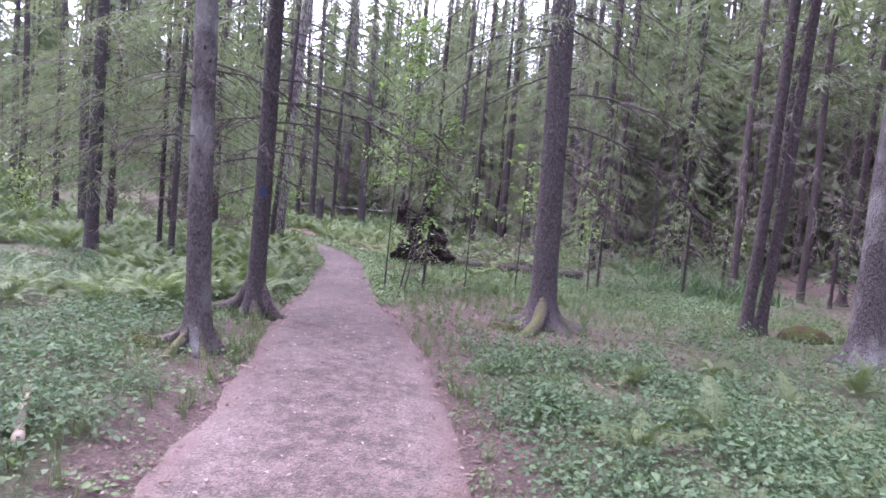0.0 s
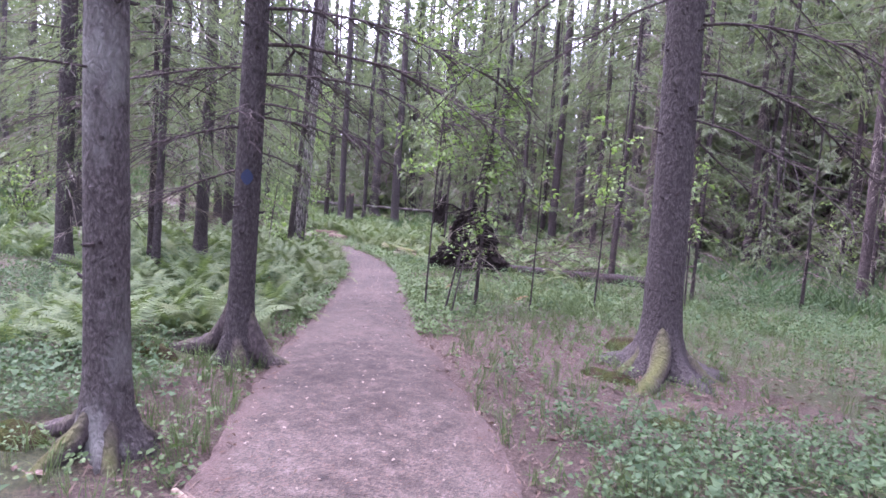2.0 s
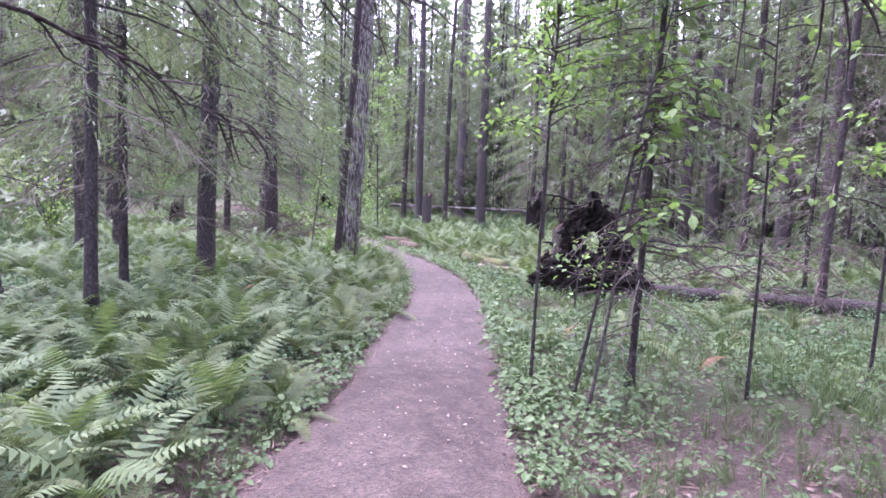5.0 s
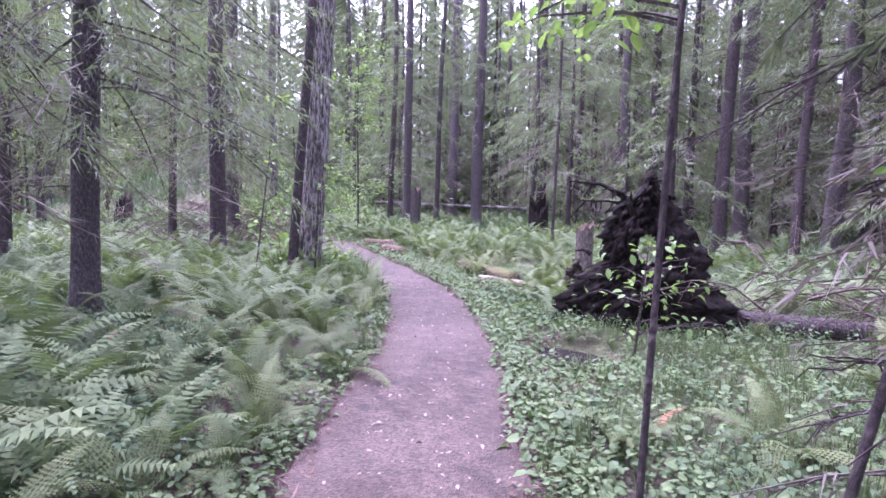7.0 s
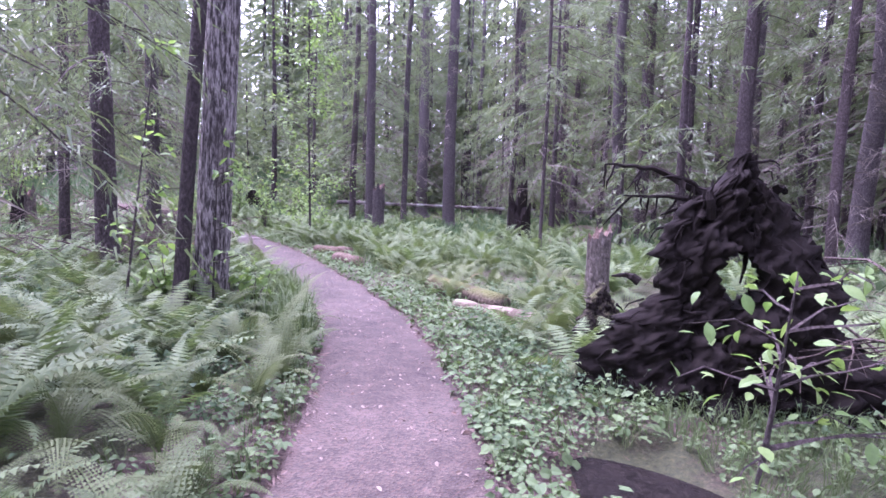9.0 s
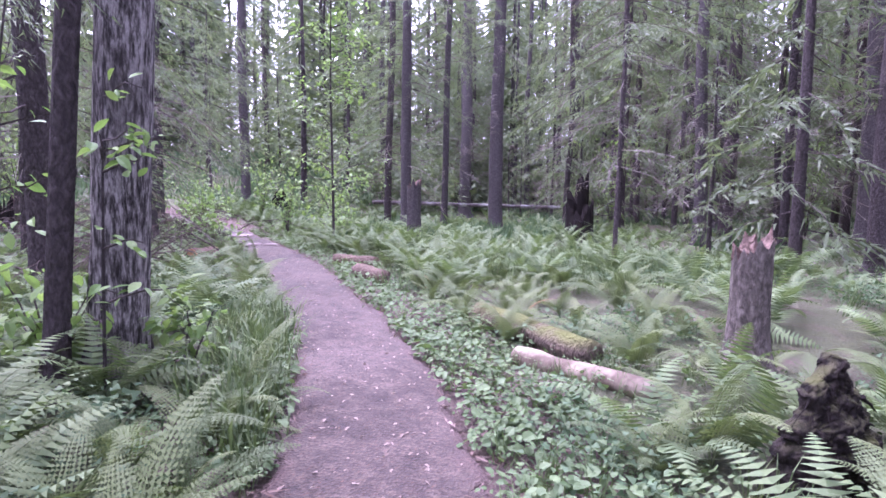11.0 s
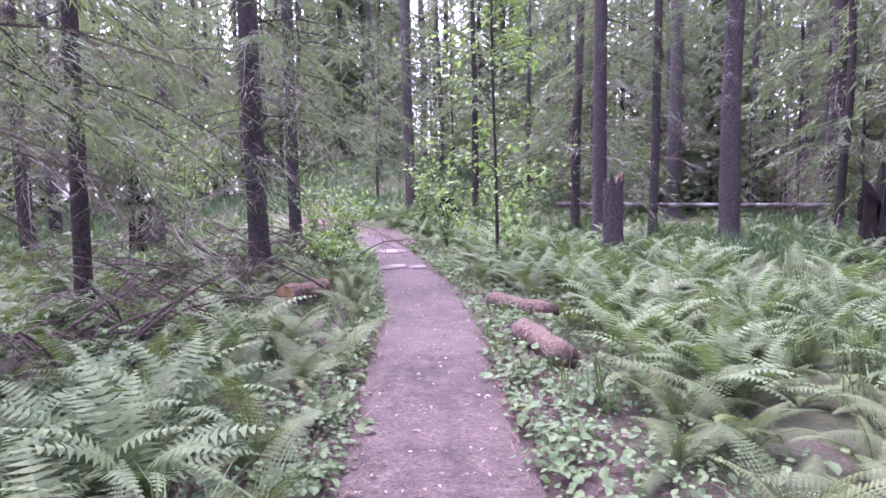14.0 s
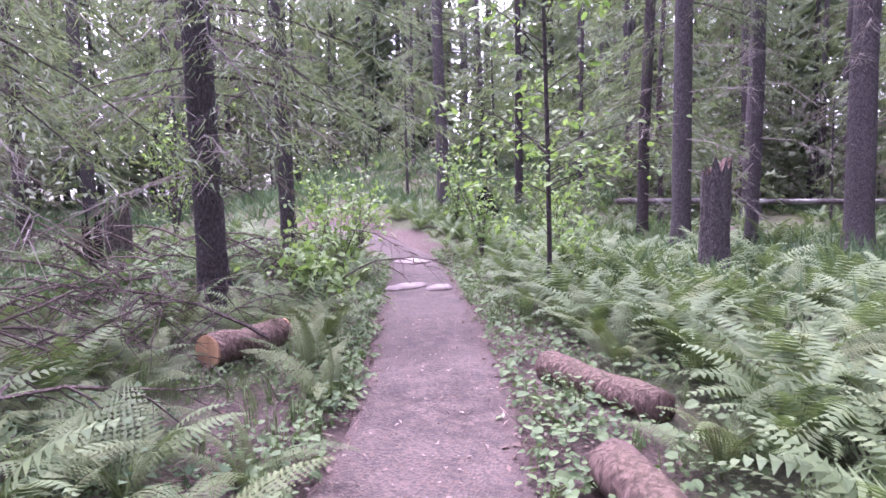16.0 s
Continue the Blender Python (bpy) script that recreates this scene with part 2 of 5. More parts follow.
PATH = path_material()
GROUND = ground_material()
ROT = wood_material("rotten_wood", (0.005, 0.0041, 0.0037), (0.017, 0.0135, 0.0115), (0.01, 0.008, 0.007))
BARE_WOOD = wood_material("barkless_wood", (0.12, 0.095, 0.07), (0.29, 0.245, 0.185), (0.06, 0.045, 0.033))
CUT_WOOD = wood_material("sawn_wood", (0.32, 0.18, 0.09), (0.48, 0.3, 0.17), (0.25, 0.15, 0.09))
LOG_BARK = bark_material("log_bark", (0.045, 0.03, 0.025), (0.13, 0.088, 0.07), (0.23, 0.16, 0.13), 0.0, 1.0, 0.2)
LOG_MOSS = bark_material("mossy_log_bark", (0.045, 0.034, 0.026), (0.13, 0.1, 0.075), (0.24, 0.195, 0.14), 0.0, 1.0, 1.5)
STUMP_BARK = bark_material("weathered_stump", (0.03, 0.025, 0.021), (0.095, 0.083, 0.07), (0.2, 0.178, 0.148), 0.0, 0.8, 0.5)
MOSS = moss_material()
MUD = mud_material()
BLUE = paint_material("blue_paint", (0.006, 0.018, 0.06))
STONE = wood_material("flat_stone", (0.12, 0.1, 0.092), (0.22, 0.19, 0.175), (0.14, 0.115, 0.105))


# ---- mesh tools: a shape is (points, triangles) ----
def joined(shapes):
    vs, fs, k = [], [], 0
    for v, f in shapes:
        vs.append(v)
        fs.append(f + k)
        k += len(v)
    if not vs:
        return np.zeros((0, 3)), np.zeros((0, 3), int)
    return np.concatenate(vs), np.concatenate(fs)


def make_mesh(name, shape, mat, smooth=False):
    v, f = shape
    me = bpy.data.meshes.new(name)
    me.vertices.add(len(v))
    me.vertices.foreach_set("co", np.asarray(v, dtype=np.float32).ravel())
    me.loops.add(len(f) * 3)
    me.loops.foreach_set("vertex_index", np.asarray(f, dtype=np.int32).ravel())
    me.polygons.add(len(f))
    me.polygons.foreach_set("loop_start", np.arange(0, len(f) * 3, 3, dtype=np.int32))
    me.polygons.foreach_set("loop_total", np.full(len(f), 3, dtype=np.int32))
    me.polygons.foreach_set("use_smooth", np.full(len(f), smooth, dtype=bool))
    me.materials.append(mat)
    me.update(calc_edges=True)
    me.validate()
    return me


def two_toned(name, shape, mat, shape2, mat2):
    """One mesh of two shapes, each with its own material."""
    me = make_mesh(name, joined([shape, shape2]), mat)
    me.materials.append(mat2)
    me.polygons.foreach_set("material_index", np.array([0] * len(shape[1]) + [1] * len(shape2[1]), dtype=np.int32))
    return me


def part(name, shape, mat, parent, label="", smooth=False):
    me = shape if isinstance(shape, bpy.types.Mesh) else make_mesh(name, shape, mat, smooth)
    ob = new(name, me)
    ob.parent = parent
    return tagged(ob, label)


def root(name, x, y, z, label, category, group="", kind="", turn=0.0):
    ob = new(name)
    ob.empty_display_size = 0.1
    ob.matrix_basis = pose(x, y, z, 0, 0, turn)
    return tagged(ob, label, category, group, kind)


def tube(points, radii, sides=6, cap=True, rough=0.0, lobes=None):
    """A round bar along points. rough: relative unevenness. lobes: (count, reach by ring) of a fluted foot."""
    pts = np.asarray(points, float)
    n = len(pts)
    rad = np.asarray(radii, float)
    tan = np.gradient(pts, axis=0)
    tan /= np.linalg.norm(tan, axis=1)[:, None] + 1e-9
    ref = np.array([1.0, 0, 0]) if abs(tan[0][0]) < 0.8 else np.array([0, 1.0, 0])
    a = np.cross(tan, ref)
    a /= np.linalg.norm(a, axis=1)[:, None] + 1e-9
    b = np.cross(tan, a)
    th = np.arange(sides) * 2 * np.pi / sides
    r = rad[:, None] * np.ones((1, sides))
    if rough:
        r = r * (1 + RNG.normal(0, rough, (n, sides)))
    if lobes:
        cnt, reach, ph = lobes
        r = r * (1 + np.asarray(reach)[:, None] * (0.5 + 0.5 * np.cos(cnt * th + ph) + 0.25 * np.cos(2 * th + 2 * ph))[None, :])
    v = pts[:, None, :] + r[:, :, None] * (np.cos(th)[None, :, None] * a[:, None, :] + np.sin(th)[None, :, None] * b[:, None, :])
    v = v.reshape(-1, 3)
    i, j = np.meshgrid(np.arange(n - 1), np.arange(sides), indexing="ij")
    i, j = i.ravel(), j.ravel()
    k = (j + 1) % sides
    q = np.stack([i * sides + j, i * sides + k, (i + 1) * sides + k, (i + 1) * sides + j], 1)
    f = np.concatenate([q[:, [0, 2, 1]], q[:, [0, 3, 2]]])
    if cap:
        m = len(v)
        v = np.concatenate([v, pts[:1], pts[-1:]])
        j = np.arange(sides)
        k = (j + 1) % sides
        top = (n - 1) * sides
        f = np.concatenate([f, np.stack([np.full(sides, m), j, k], 1), np.stack([np.full(sides, m + 1), top + k, top + j], 1)])
    return v, f


def rot(ax, ay, az):
    return np.array(Euler((ax, ay, az)).to_matrix())


def scattered(protos, spots):
    """Many turned and scaled copies of the proto shapes in one. spots: (x, y, z, turn, scale, tilt_x, tilt_y)."""
    out = []
    for x, y, z, turn, scale, tx, ty in spots:
        v, f = protos[RNG.integers(len(protos))]
        out.append((v @ rot(tx, ty, turn).T * scale + (x, y, z), f))
    return joined(out)


# ---- the line of the path and the lie of the land ----
CENTRE = np.array([(4.2, -8.0, 0.95), (2.2, -4.5, 0.95), (0.9, -2.0, 0.92), (-0.42, 0.0, 0.9), (-2.28, 2.7, 0.87), (-3.35, 4.25, 0.86), (-4.66, 5.7, 0.8), (-5.75, 6.9, 0.7),
                   (-6.85, 8.37, 0.57), (-8.0, 9.75, 0.54), (-8.75, 10.75, 0.5), (-9.35, 11.43, 0.46), (-10.25, 12.25, 0.46), (-11.3, 13.08, 0.46), (-12.7, 13.98, 0.44),
                   (-14.9, 15.1, 0.44), (-16.3, 15.83, 0.44), (-18.5, 16.72, 0.45), (-20.3, 17.4, 0.43), (-22.3, 18.1, 0.4), (-24.5, 18.3, 0.36), (-27.5, 17.8, 0.33)])


def dense_line(step=0.12):
    seg = np.linalg.norm(np.diff(CENTRE[:, :2], axis=0), axis=1)
    s = np.concatenate([[0], np.cumsum(seg)])
    q = np.arange(0, s[-1], step)
    out = np.stack([np.interp(q, s, CENTRE[:, k]) for k in range(3)], 1)
    ker = np.hanning(13)
    ker /= ker.sum()
    for k in range(3):
        pad = np.concatenate([np.full(6, out[0, k]), out[:, k], np.full(6, out[-1, k])])
        out[:, k] = np.convolve(pad, ker, "valid")
    return out


LINE = dense_line()


def off_path(x, y):
    """Distance from the path's middle, the path's half width there, side (+1: its right) and place along it."""
    d = np.hypot(LINE[:, 0] - x, LINE[:, 1] - y)
    k = int(np.argmin(d))
    a, b = LINE[max(k - 2, 0)], LINE[min(k + 2, len(LINE) - 1)]
    side = 1 if (b[0] - a[0]) * (y - a[1]) - (b[1] - a[1]) * (x - a[0]) < 0 else -1
    return d[k], LINE[k, 2], side, k * 0.12


def smooth(a, b, v):
    t = min(max((v - a) / (b - a), 0.0), 1.0)
    return t * t * (3 - 2 * t)


def ground_z(x, y, rough=True):
    s = -0.62 * x + 0.78 * y
    z = -0.1 * smooth(4, 10, s) + 0.08 * smooth(19, 26, s)
    q, p = -0.85 * x + 0.52 * y, 0.52 * x + 0.85 * y
    start = 27 + 16 * smooth(6, 13, p)
    z += (0.35 + 0.65 * smooth(-6, 0, p)) * 3.2 * smooth(start, start + 24, q)
    d, hw, side, at = off_path(x, y)
    e = smooth(hw - 0.1, hw + 0.9, d)
    if rough:
        z += e * (0.10 * noise.noise((x * 0.35, y * 0.35, 0)) + 0.05 * noise.noise((x * 1.3, y * 1.3, 3)) + 0.05)
    z -= 0.03 * (1 - e)
    pool = math.hypot(x + 7.85, (y - 11.5) * 1.2)
    z -= 0.1 * (1 - smooth(0.25, 0.55, pool))
    return z


def build_ground():
    def steps(lo, hi, a, b, fine):
        mid = list(np.arange(a, b, fine))
        out, x, d = [], b, fine
        while x < hi:
            out.append(x)
            d *= 1.3
            x += d
        back, x, d = [], a, fine
        while x > lo:
            d *= 1.3
            x -= d
            back.append(x)
        return np.array(back[::-1] + mid + out + [hi])
    us, vs = steps(-700, 700, -4, 36, 0.2), steps(-700, 700, -11, 11, 0.2)
    ax, ay = np.array([-0.70, 0.714]), np.array([0.714, 0.70])
    pts, bare = [], []
    for u in us:
        for v in vs:
            x, y = u * ax + v * ay
            pts.append((x, y, ground_z(x, y)))
            d, hw, side, at = off_path(x, y)
            w = 0.7 - 0.7 * smooth(hw + 0.1, hw + 0.9, d)
            w = max(w, 0.8 - 0.8 * smooth(0.6, 1.7, math.hypot(x + 2.3, y - 6.9)), 1 - smooth(0.6, 1.9, math.hypot(x + 4.2, y - 7.9)))
            w = max(w, smooth(2.0, 5.0, x * 0.79 + y * 0.61 - 6.5) * (1 - smooth(20, 26, -0.62 * x + 0.78 * y)) * 0.8)
            bare.append(w)
    n = len(vs)
    i, j = np.meshgrid(np.arange(len(us) - 1), np.arange(n - 1), indexing="ij")
    a = (i * n + j).ravel()
    f = np.concatenate([np.stack([a, a + 1, a + n + 1], 1), np.stack([a, a + n + 1, a + n], 1)])
    v = np.array(pts)
    if np.cross(v[f[0, 1]] - v[f[0, 0]], v[f[0, 2]] - v[f[0, 0]])[2] < 0:
        f = f[:, ::-1]
    me = make_mesh("ground", (v, f), GROUND, True)
    at = me.attributes.new("bare", 'FLOAT', 'POINT')
    at.data.foreach_set("value", np.array(bare, dtype=np.float32))
    ob = new("ground", me)
    tagged(ob, "forest floor of needle litter, moss and soil", "ground", "", "structure")


def build_path():
    rows, cols = len(LINE), 15
    pts = []
    for k, (x, y, hw) in enumerate(LINE):
        a, b = LINE[max(k - 2, 0)], LINE[min(k + 2, rows - 1)]
        t = (b - a)[:2]
        t /= np.hypot(*t)
        nx, ny = t[1], -t[0]
        for c in range(cols):
            w = -1 + 2 * c / (cols - 1)
            edge = 1 + (0.16 * noise.noise((x * 1.1, y * 1.1, w * 5)) + 0.09 * noise.noise((x * 5, y * 5, w * 5))) * abs(w) ** 2
            px, py = x + nx * hw * w * edge * 1.14, y + ny * hw * w * edge * 1.14
            z = ground_z(px, py, False) + 0.035 + 0.02 * (1 - w * w) + 0.012 * noise.noise((px * 2.5, py * 2.5, 0))
            if abs(w) > 0.99:
                z -= 0.09
            pts.append((px, py, z))
    i, j = np.meshgrid(np.arange(rows - 1), np.arange(cols - 1), indexing="ij")
    a = (i * cols + j).ravel()
    f = np.concatenate([np.stack([a, a + 1, a + cols + 1], 1), np.stack([a, a + cols + 1, a + cols], 1)])
    v = np.array(pts)
    if np.cross(v[f[0, 1]] - v[f[0, 0]], v[f[0, 2]] - v[f[0, 0]])[2] < 0:
        f = f[:, ::-1]
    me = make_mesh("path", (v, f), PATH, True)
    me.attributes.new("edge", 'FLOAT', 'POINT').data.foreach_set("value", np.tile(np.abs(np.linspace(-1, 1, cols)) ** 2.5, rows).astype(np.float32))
    # full tone up to 13.5 m along, lowest from 17.5 m on, unevenly
    darker = [smooth(13.5, 17.5, 0.12 * k) * (0.75 + 0.35 * noise.noise((x * 0.9, y * 0.9, 6))) for k, (x, y, hw) in enumerate(LINE)]
    me.attributes.new("darkening", 'FLOAT', 'POINT').data.foreach_set("value", np.repeat(np.array(darker), cols).astype(np.float32))
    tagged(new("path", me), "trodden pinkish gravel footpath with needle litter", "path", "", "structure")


build_ground()
build_path()


# ---- trees ----
def trunk_shape(r, height, lean=(0.0, 0.0), crook=0.03, flare=0.9, lobes=5, sides=14):
    zs = np.concatenate([[-0.25, 0.0, 0.06, 0.14, 0.25, 0.4, 0.6, 0.85], np.arange(1.2, height, 0.6), [height]])
    ph = RNG.uniform(0, 6.28, 4)
    pts = np.stack([lean[0] * zs + crook * (np.sin(zs * 0.7 + ph[0]) - math.sin(ph[0])) * np.clip(zs, 0, 3) / 3,
                    lean[1] * zs + crook * (np.sin(zs * 0.55 + ph[1]) - math.sin(ph[1])) * np.clip(zs, 0, 3) / 3, zs], 1)
    rad = r * np.clip(1.06 - 0.82 * zs / height * (0.55 + 0.45 * zs / height), 0.06, 2) * (1 + flare * 0.32 * np.exp(-np.clip(zs, 0, 9) / 0.22))
    reach = flare * 0.9 * np.exp(-np.clip(zs, 0, 9) / 0.13)
    return tube(pts, rad, sides, True, 0.018, (lobes, reach, ph[2])), pts


def axis_at(pts, z):
    return np.array([np.interp(z, pts[:, 2], pts[:, 0]), np.interp(z, pts[:, 2], pts[:, 1]), z])


def bare_limb(start, turn, length, rise, droop, r, twigs=6, sides=5):
    """A dead limb that sags, with forked side twigs."""
    n = 8
    q = np.linspace(0, 1, n)
    wob = RNG.normal(0, 0.02 * length, (n, 3)) * q[:, None]
    pts = np.stack([np.cos(turn) * q * length, np.sin(turn) * q * length, rise * q * length - droop * q ** 2 * length], 1) + start + wob
    out = [tube(pts, r * (1 - 0.85 * q), sides, False)]
    for k in range(twigs):
        s = RNG.uniform(0.2, 0.98)
        p = np.array([np.interp(s, q, pts[:, a]) for a in range(3)])
        tl = length * RNG.uniform(0.15, 0.4) * (1.15 - s * 0.6)
        ta = turn + RNG.choice([-1, 1]) * RNG.uniform(0.5, 1.2)
        m = np.linspace(0, 1, 4)
        tp = np.stack([np.cos(ta) * m * tl, np.sin(ta) * m * tl, -RNG.uniform(0.1, 0.9) * m ** 1.5 * tl], 1) + p + RNG.normal(0, 0.015, (4, 3)) * m[:, None]
        out.append(tube(tp, r * 0.4 * (1 - 0.8 * m) + 0.0015, 3, False))
        for j in range(2):
            e = tp[RNG.integers(1, 4)]
            d = RNG.normal(0, 1, 3) * (1, 1, 0.6) + (np.cos(ta), np.sin(ta), -0.5)
            d *= tl * 0.4 / np.linalg.norm(d)
            out.append(tube(np.stack([e, e + d * 0.5 + RNG.normal(0, 0.01, 3), e + d]), np.array([0.0025, 0.002, 0.001]), 3, False))
    return joined(out)


def blades(p, d, w):
    """Slim pointed blades: start p, reach d, half width vector w (all n x 3); two triangles each."""
    n = len(p)
    v = np.stack([p, p + d * 0.45 + w, p + d, p + d * 0.45 - w], 1).reshape(-1, 3)
    k = np.arange(n)[:, None] * 4
    f = np.concatenate([k + np.array([0, 1, 2]), k + np.array([0, 2, 3])])
    return v, f


def slivers(p, d, w):
    """Slim triangles from base p +- w to the point p + d."""
    n = len(p)
    v = np.stack([p - w, p + w, p + d], 1).reshape(-1, 3)
    return v, np.arange(3 * n).reshape(-1, 3)


def needle_branch(start, turn, length, rise, droop, style="far", thin=1.0):
    """A drooping spruce branch: its bar and its hanging needle sprays (style far, near or dry)."""
    near = style == "near"
    q = np.linspace(0, 1, 6 if near else 3)
    ca, sa = math.cos(turn), math.sin(turn)
    pts = np.stack([ca * q * length, sa * q * length, rise * q * length - droop * q ** 2 * length + 0.12 * length * np.clip(q - 0.7, 0, 1)], 1) + start
    bar = tube(pts, 0.006 * length * (1 - 0.85 * q) + 0.002, 3, False)
    n = int(length * {"far": 25, "near": 24, "dry": 14}[style] * thin) + 2
    s = RNG.uniform(0.1, 1, n) ** 0.8
    p = np.stack([np.interp(s, q, pts[:, a]) for a in range(3)], 1)
    ang = turn + RNG.choice([-1, 1], n) * RNG.uniform(0.2, 1.25, n)
    tl = length * (RNG.uniform(0.1, 0.28, n) if style == "far" else RNG.uniform(0.16, 0.4, n)) * (1.1 - 0.5 * s)
    if not near:
        tl = np.minimum(tl, RNG.uniform(0.22, 0.42, n))
    d = np.stack([np.cos(ang) * tl, np.sin(ang) * tl, -RNG.uniform(0.2, 1.1, n) * tl], 1)
    if near:
        outs = []
        m = 6
        u = d / (np.linalg.norm(d, axis=1)[:, None] + 1e-9)
        for k in range(m):
            e = p + d * (k + 0.2 * RNG.random((n, 1))) / m
            out = RNG.normal(0, 0.028, (n, 3)) + u * RNG.uniform(0.05, 0.1, (n, 1)) - (0, 0, 0.015)
            w = np.cross(out, RNG.normal(0, 1, (n, 3)))
            w *= RNG.uniform(0.004, 0.009, (n, 1)) / (np.linalg.norm(w, axis=1)[:, None] + 1e-9)
            outs.append(slivers(e, out, w))
        return bar, joined(outs)
    pieces, lo, hi = (2, 0.003, 0.007) if style == "dry" else (2, 0.01, 0.025)
    size = np.linalg.norm(d, axis=1)[:, None]
    outs = []
    for k in range(pieces):
        e = p + d * (k / pieces) + RNG.normal(0, 0.04, (n, 3)) * size
        out = d * (1.25 / pieces) + RNG.normal(0, 0.16, (n, 3)) * size
        w = np.cross(out, RNG.normal(0, 1, (n, 3)))
        w *= (RNG.uniform(lo, hi, n) / (np.linalg.norm(w, axis=1) + 1e-9))[:, None]
        outs.append(slivers(e, out, w))
    return bar, joined(outs)


def crown_shapes(pts, z0, z1, top, reach, count, style="far", thin=1.0):
    bars, greens = [], []
    for k in range(count):
        z = z0 + (z1 - z0) * (k + RNG.uniform(0, 1)) / count
        length = max(0.35, reach * (1 - (z / top) ** 1.5) * RNG.uniform(0.55, 1.1))
        b, g = needle_branch(axis_at(pts, z), RNG.uniform(0, 6.283), length, RNG.uniform(-0.2, 0.1), RNG.uniform(0.2, 0.6), style, thin)
        bars.append(b)
        greens.append(g)
    return joined(bars), joined(greens)


def tree(name, x, y, r, height, label, category="tree", bark=BARK, lean=(0, 0), crook=0.03, flare=0.9, limbs=(), dead=0, dead_z=(1.6, 4.5), dead_len=(0.5, 1.6),
         crown=None, dry=None, fine=False, group="trees of the wood", sides=14, roots=(), stubs=0):
    """A conifer: trunk, dead limbs one by one, crown of needle branches."""
    z = ground_z(x, y)
    ob = root(name, x, y, z, label, category, group)
    shape, pts = trunk_shape(r, height, lean, crook, flare, 5, sides)
    part("trunk", shape, bark, ob, "", True)
    for k, (turn, reach, thick) in enumerate(roots):
        t = np.linspace(0, 1, 14)
        a = radians(turn)
        bend = RNG.uniform(-0.4, 0.4)
        out = r * 0.62 + reach * t ** 1.25
        px = np.cos(a + bend * t) * out
        py = np.sin(a + bend * t) * out
        over = 0.5 * thick / 0.11 * np.exp(-t * 5.5) + 0.01 - 0.1 * t ** 2
        pz = np.array([ground_z(x + u, y + v) - z for u, v in zip(px, py)]) * np.clip(t * 3, 0, 1) + over
        fat = thick * np.interp(t, [0, 0.12, 0.28, 1], [0.2, 0.62, 0.82, 0.26]) * (1 + 0.1 * np.sin(t * 14 + k))
        part("root", tube(np.stack([px, py, pz], 1), fat, 10, True, 0.05), BARK_ROOT, ob, "mossy surface root", True)
    for k in range(stubs):
        zz, ta = RNG.uniform(0.7, 4.2), RNG.uniform(0, 6.283)
        s, rr = axis_at(pts, zz), r * (1.02 - 0.5 * zz / height)
        o = np.array([math.cos(ta), math.sin(ta), RNG.uniform(-0.2, 0.3)])
        L = RNG.uniform(0.015, 0.1)
        part("stub", tube(np.stack([s + o * rr * 0.85, s + o * (rr + L * 0.6), s + o * (rr + L) + (0, 0, 0.01)]), np.array([0.016, 0.011, 0.006]), 5, True), BARK_DARK, ob)
    for turn, zz, length, rise, droop, thick in limbs:
        part("branch", bare_limb(axis_at(pts, zz), radians(turn), length, rise, droop, thick, int(6 + length * 9)), TWIG, ob, "bare dead branch", True)
    if dead:
        for k in range(dead):
            zz = RNG.uniform(*dead_z)
            part("branch", bare_limb(axis_at(pts, zz), RNG.uniform(0, 6.28), RNG.uniform(*dead_len), RNG.uniform(-0.3, 0.15), RNG.uniform(0.1, 0.5), RNG.uniform(0.006, 0.012), 7, 4), TWIG, ob, "bare dead branch")
    if crown:
        z0, z1, reach, count = crown
        if fine:
            bars, greens = crown_shapes(pts, z0 * 0.85, z0 + fine, height, reach, int(11 * fine), "near")
            # upper crown: on near trees it is out of view, added to shade
            high = crown_shapes(pts, z0 + fine, max(z1, z0 + fine + 1), height, reach, max(4, count // 2), "far")
            bars, greens = joined([bars, high[0]]), joined([greens, high[1]])
        else:
            bars, greens = crown_shapes(pts, z0, z1, height, reach, count, "far")
        part("crown", two_toned("crown", greens, NEEDLE, bars, TWIG), NEEDLE, ob, "drooping dark green needle branches")
    if dry:
        z0, z1, reach, count = dry
        bars, greens = crown_shapes(pts, z0, z1, height, reach, count, "dry", 1.0)
        tagged(part("dry_brush", joined([bars, greens]), NEEDLE_DRY, ob, "dry grey-brown lower twigs"), kind="stuff")
    return ob


SPRUCE = "tall grey-brown spruce trunk with dead lower twigs"
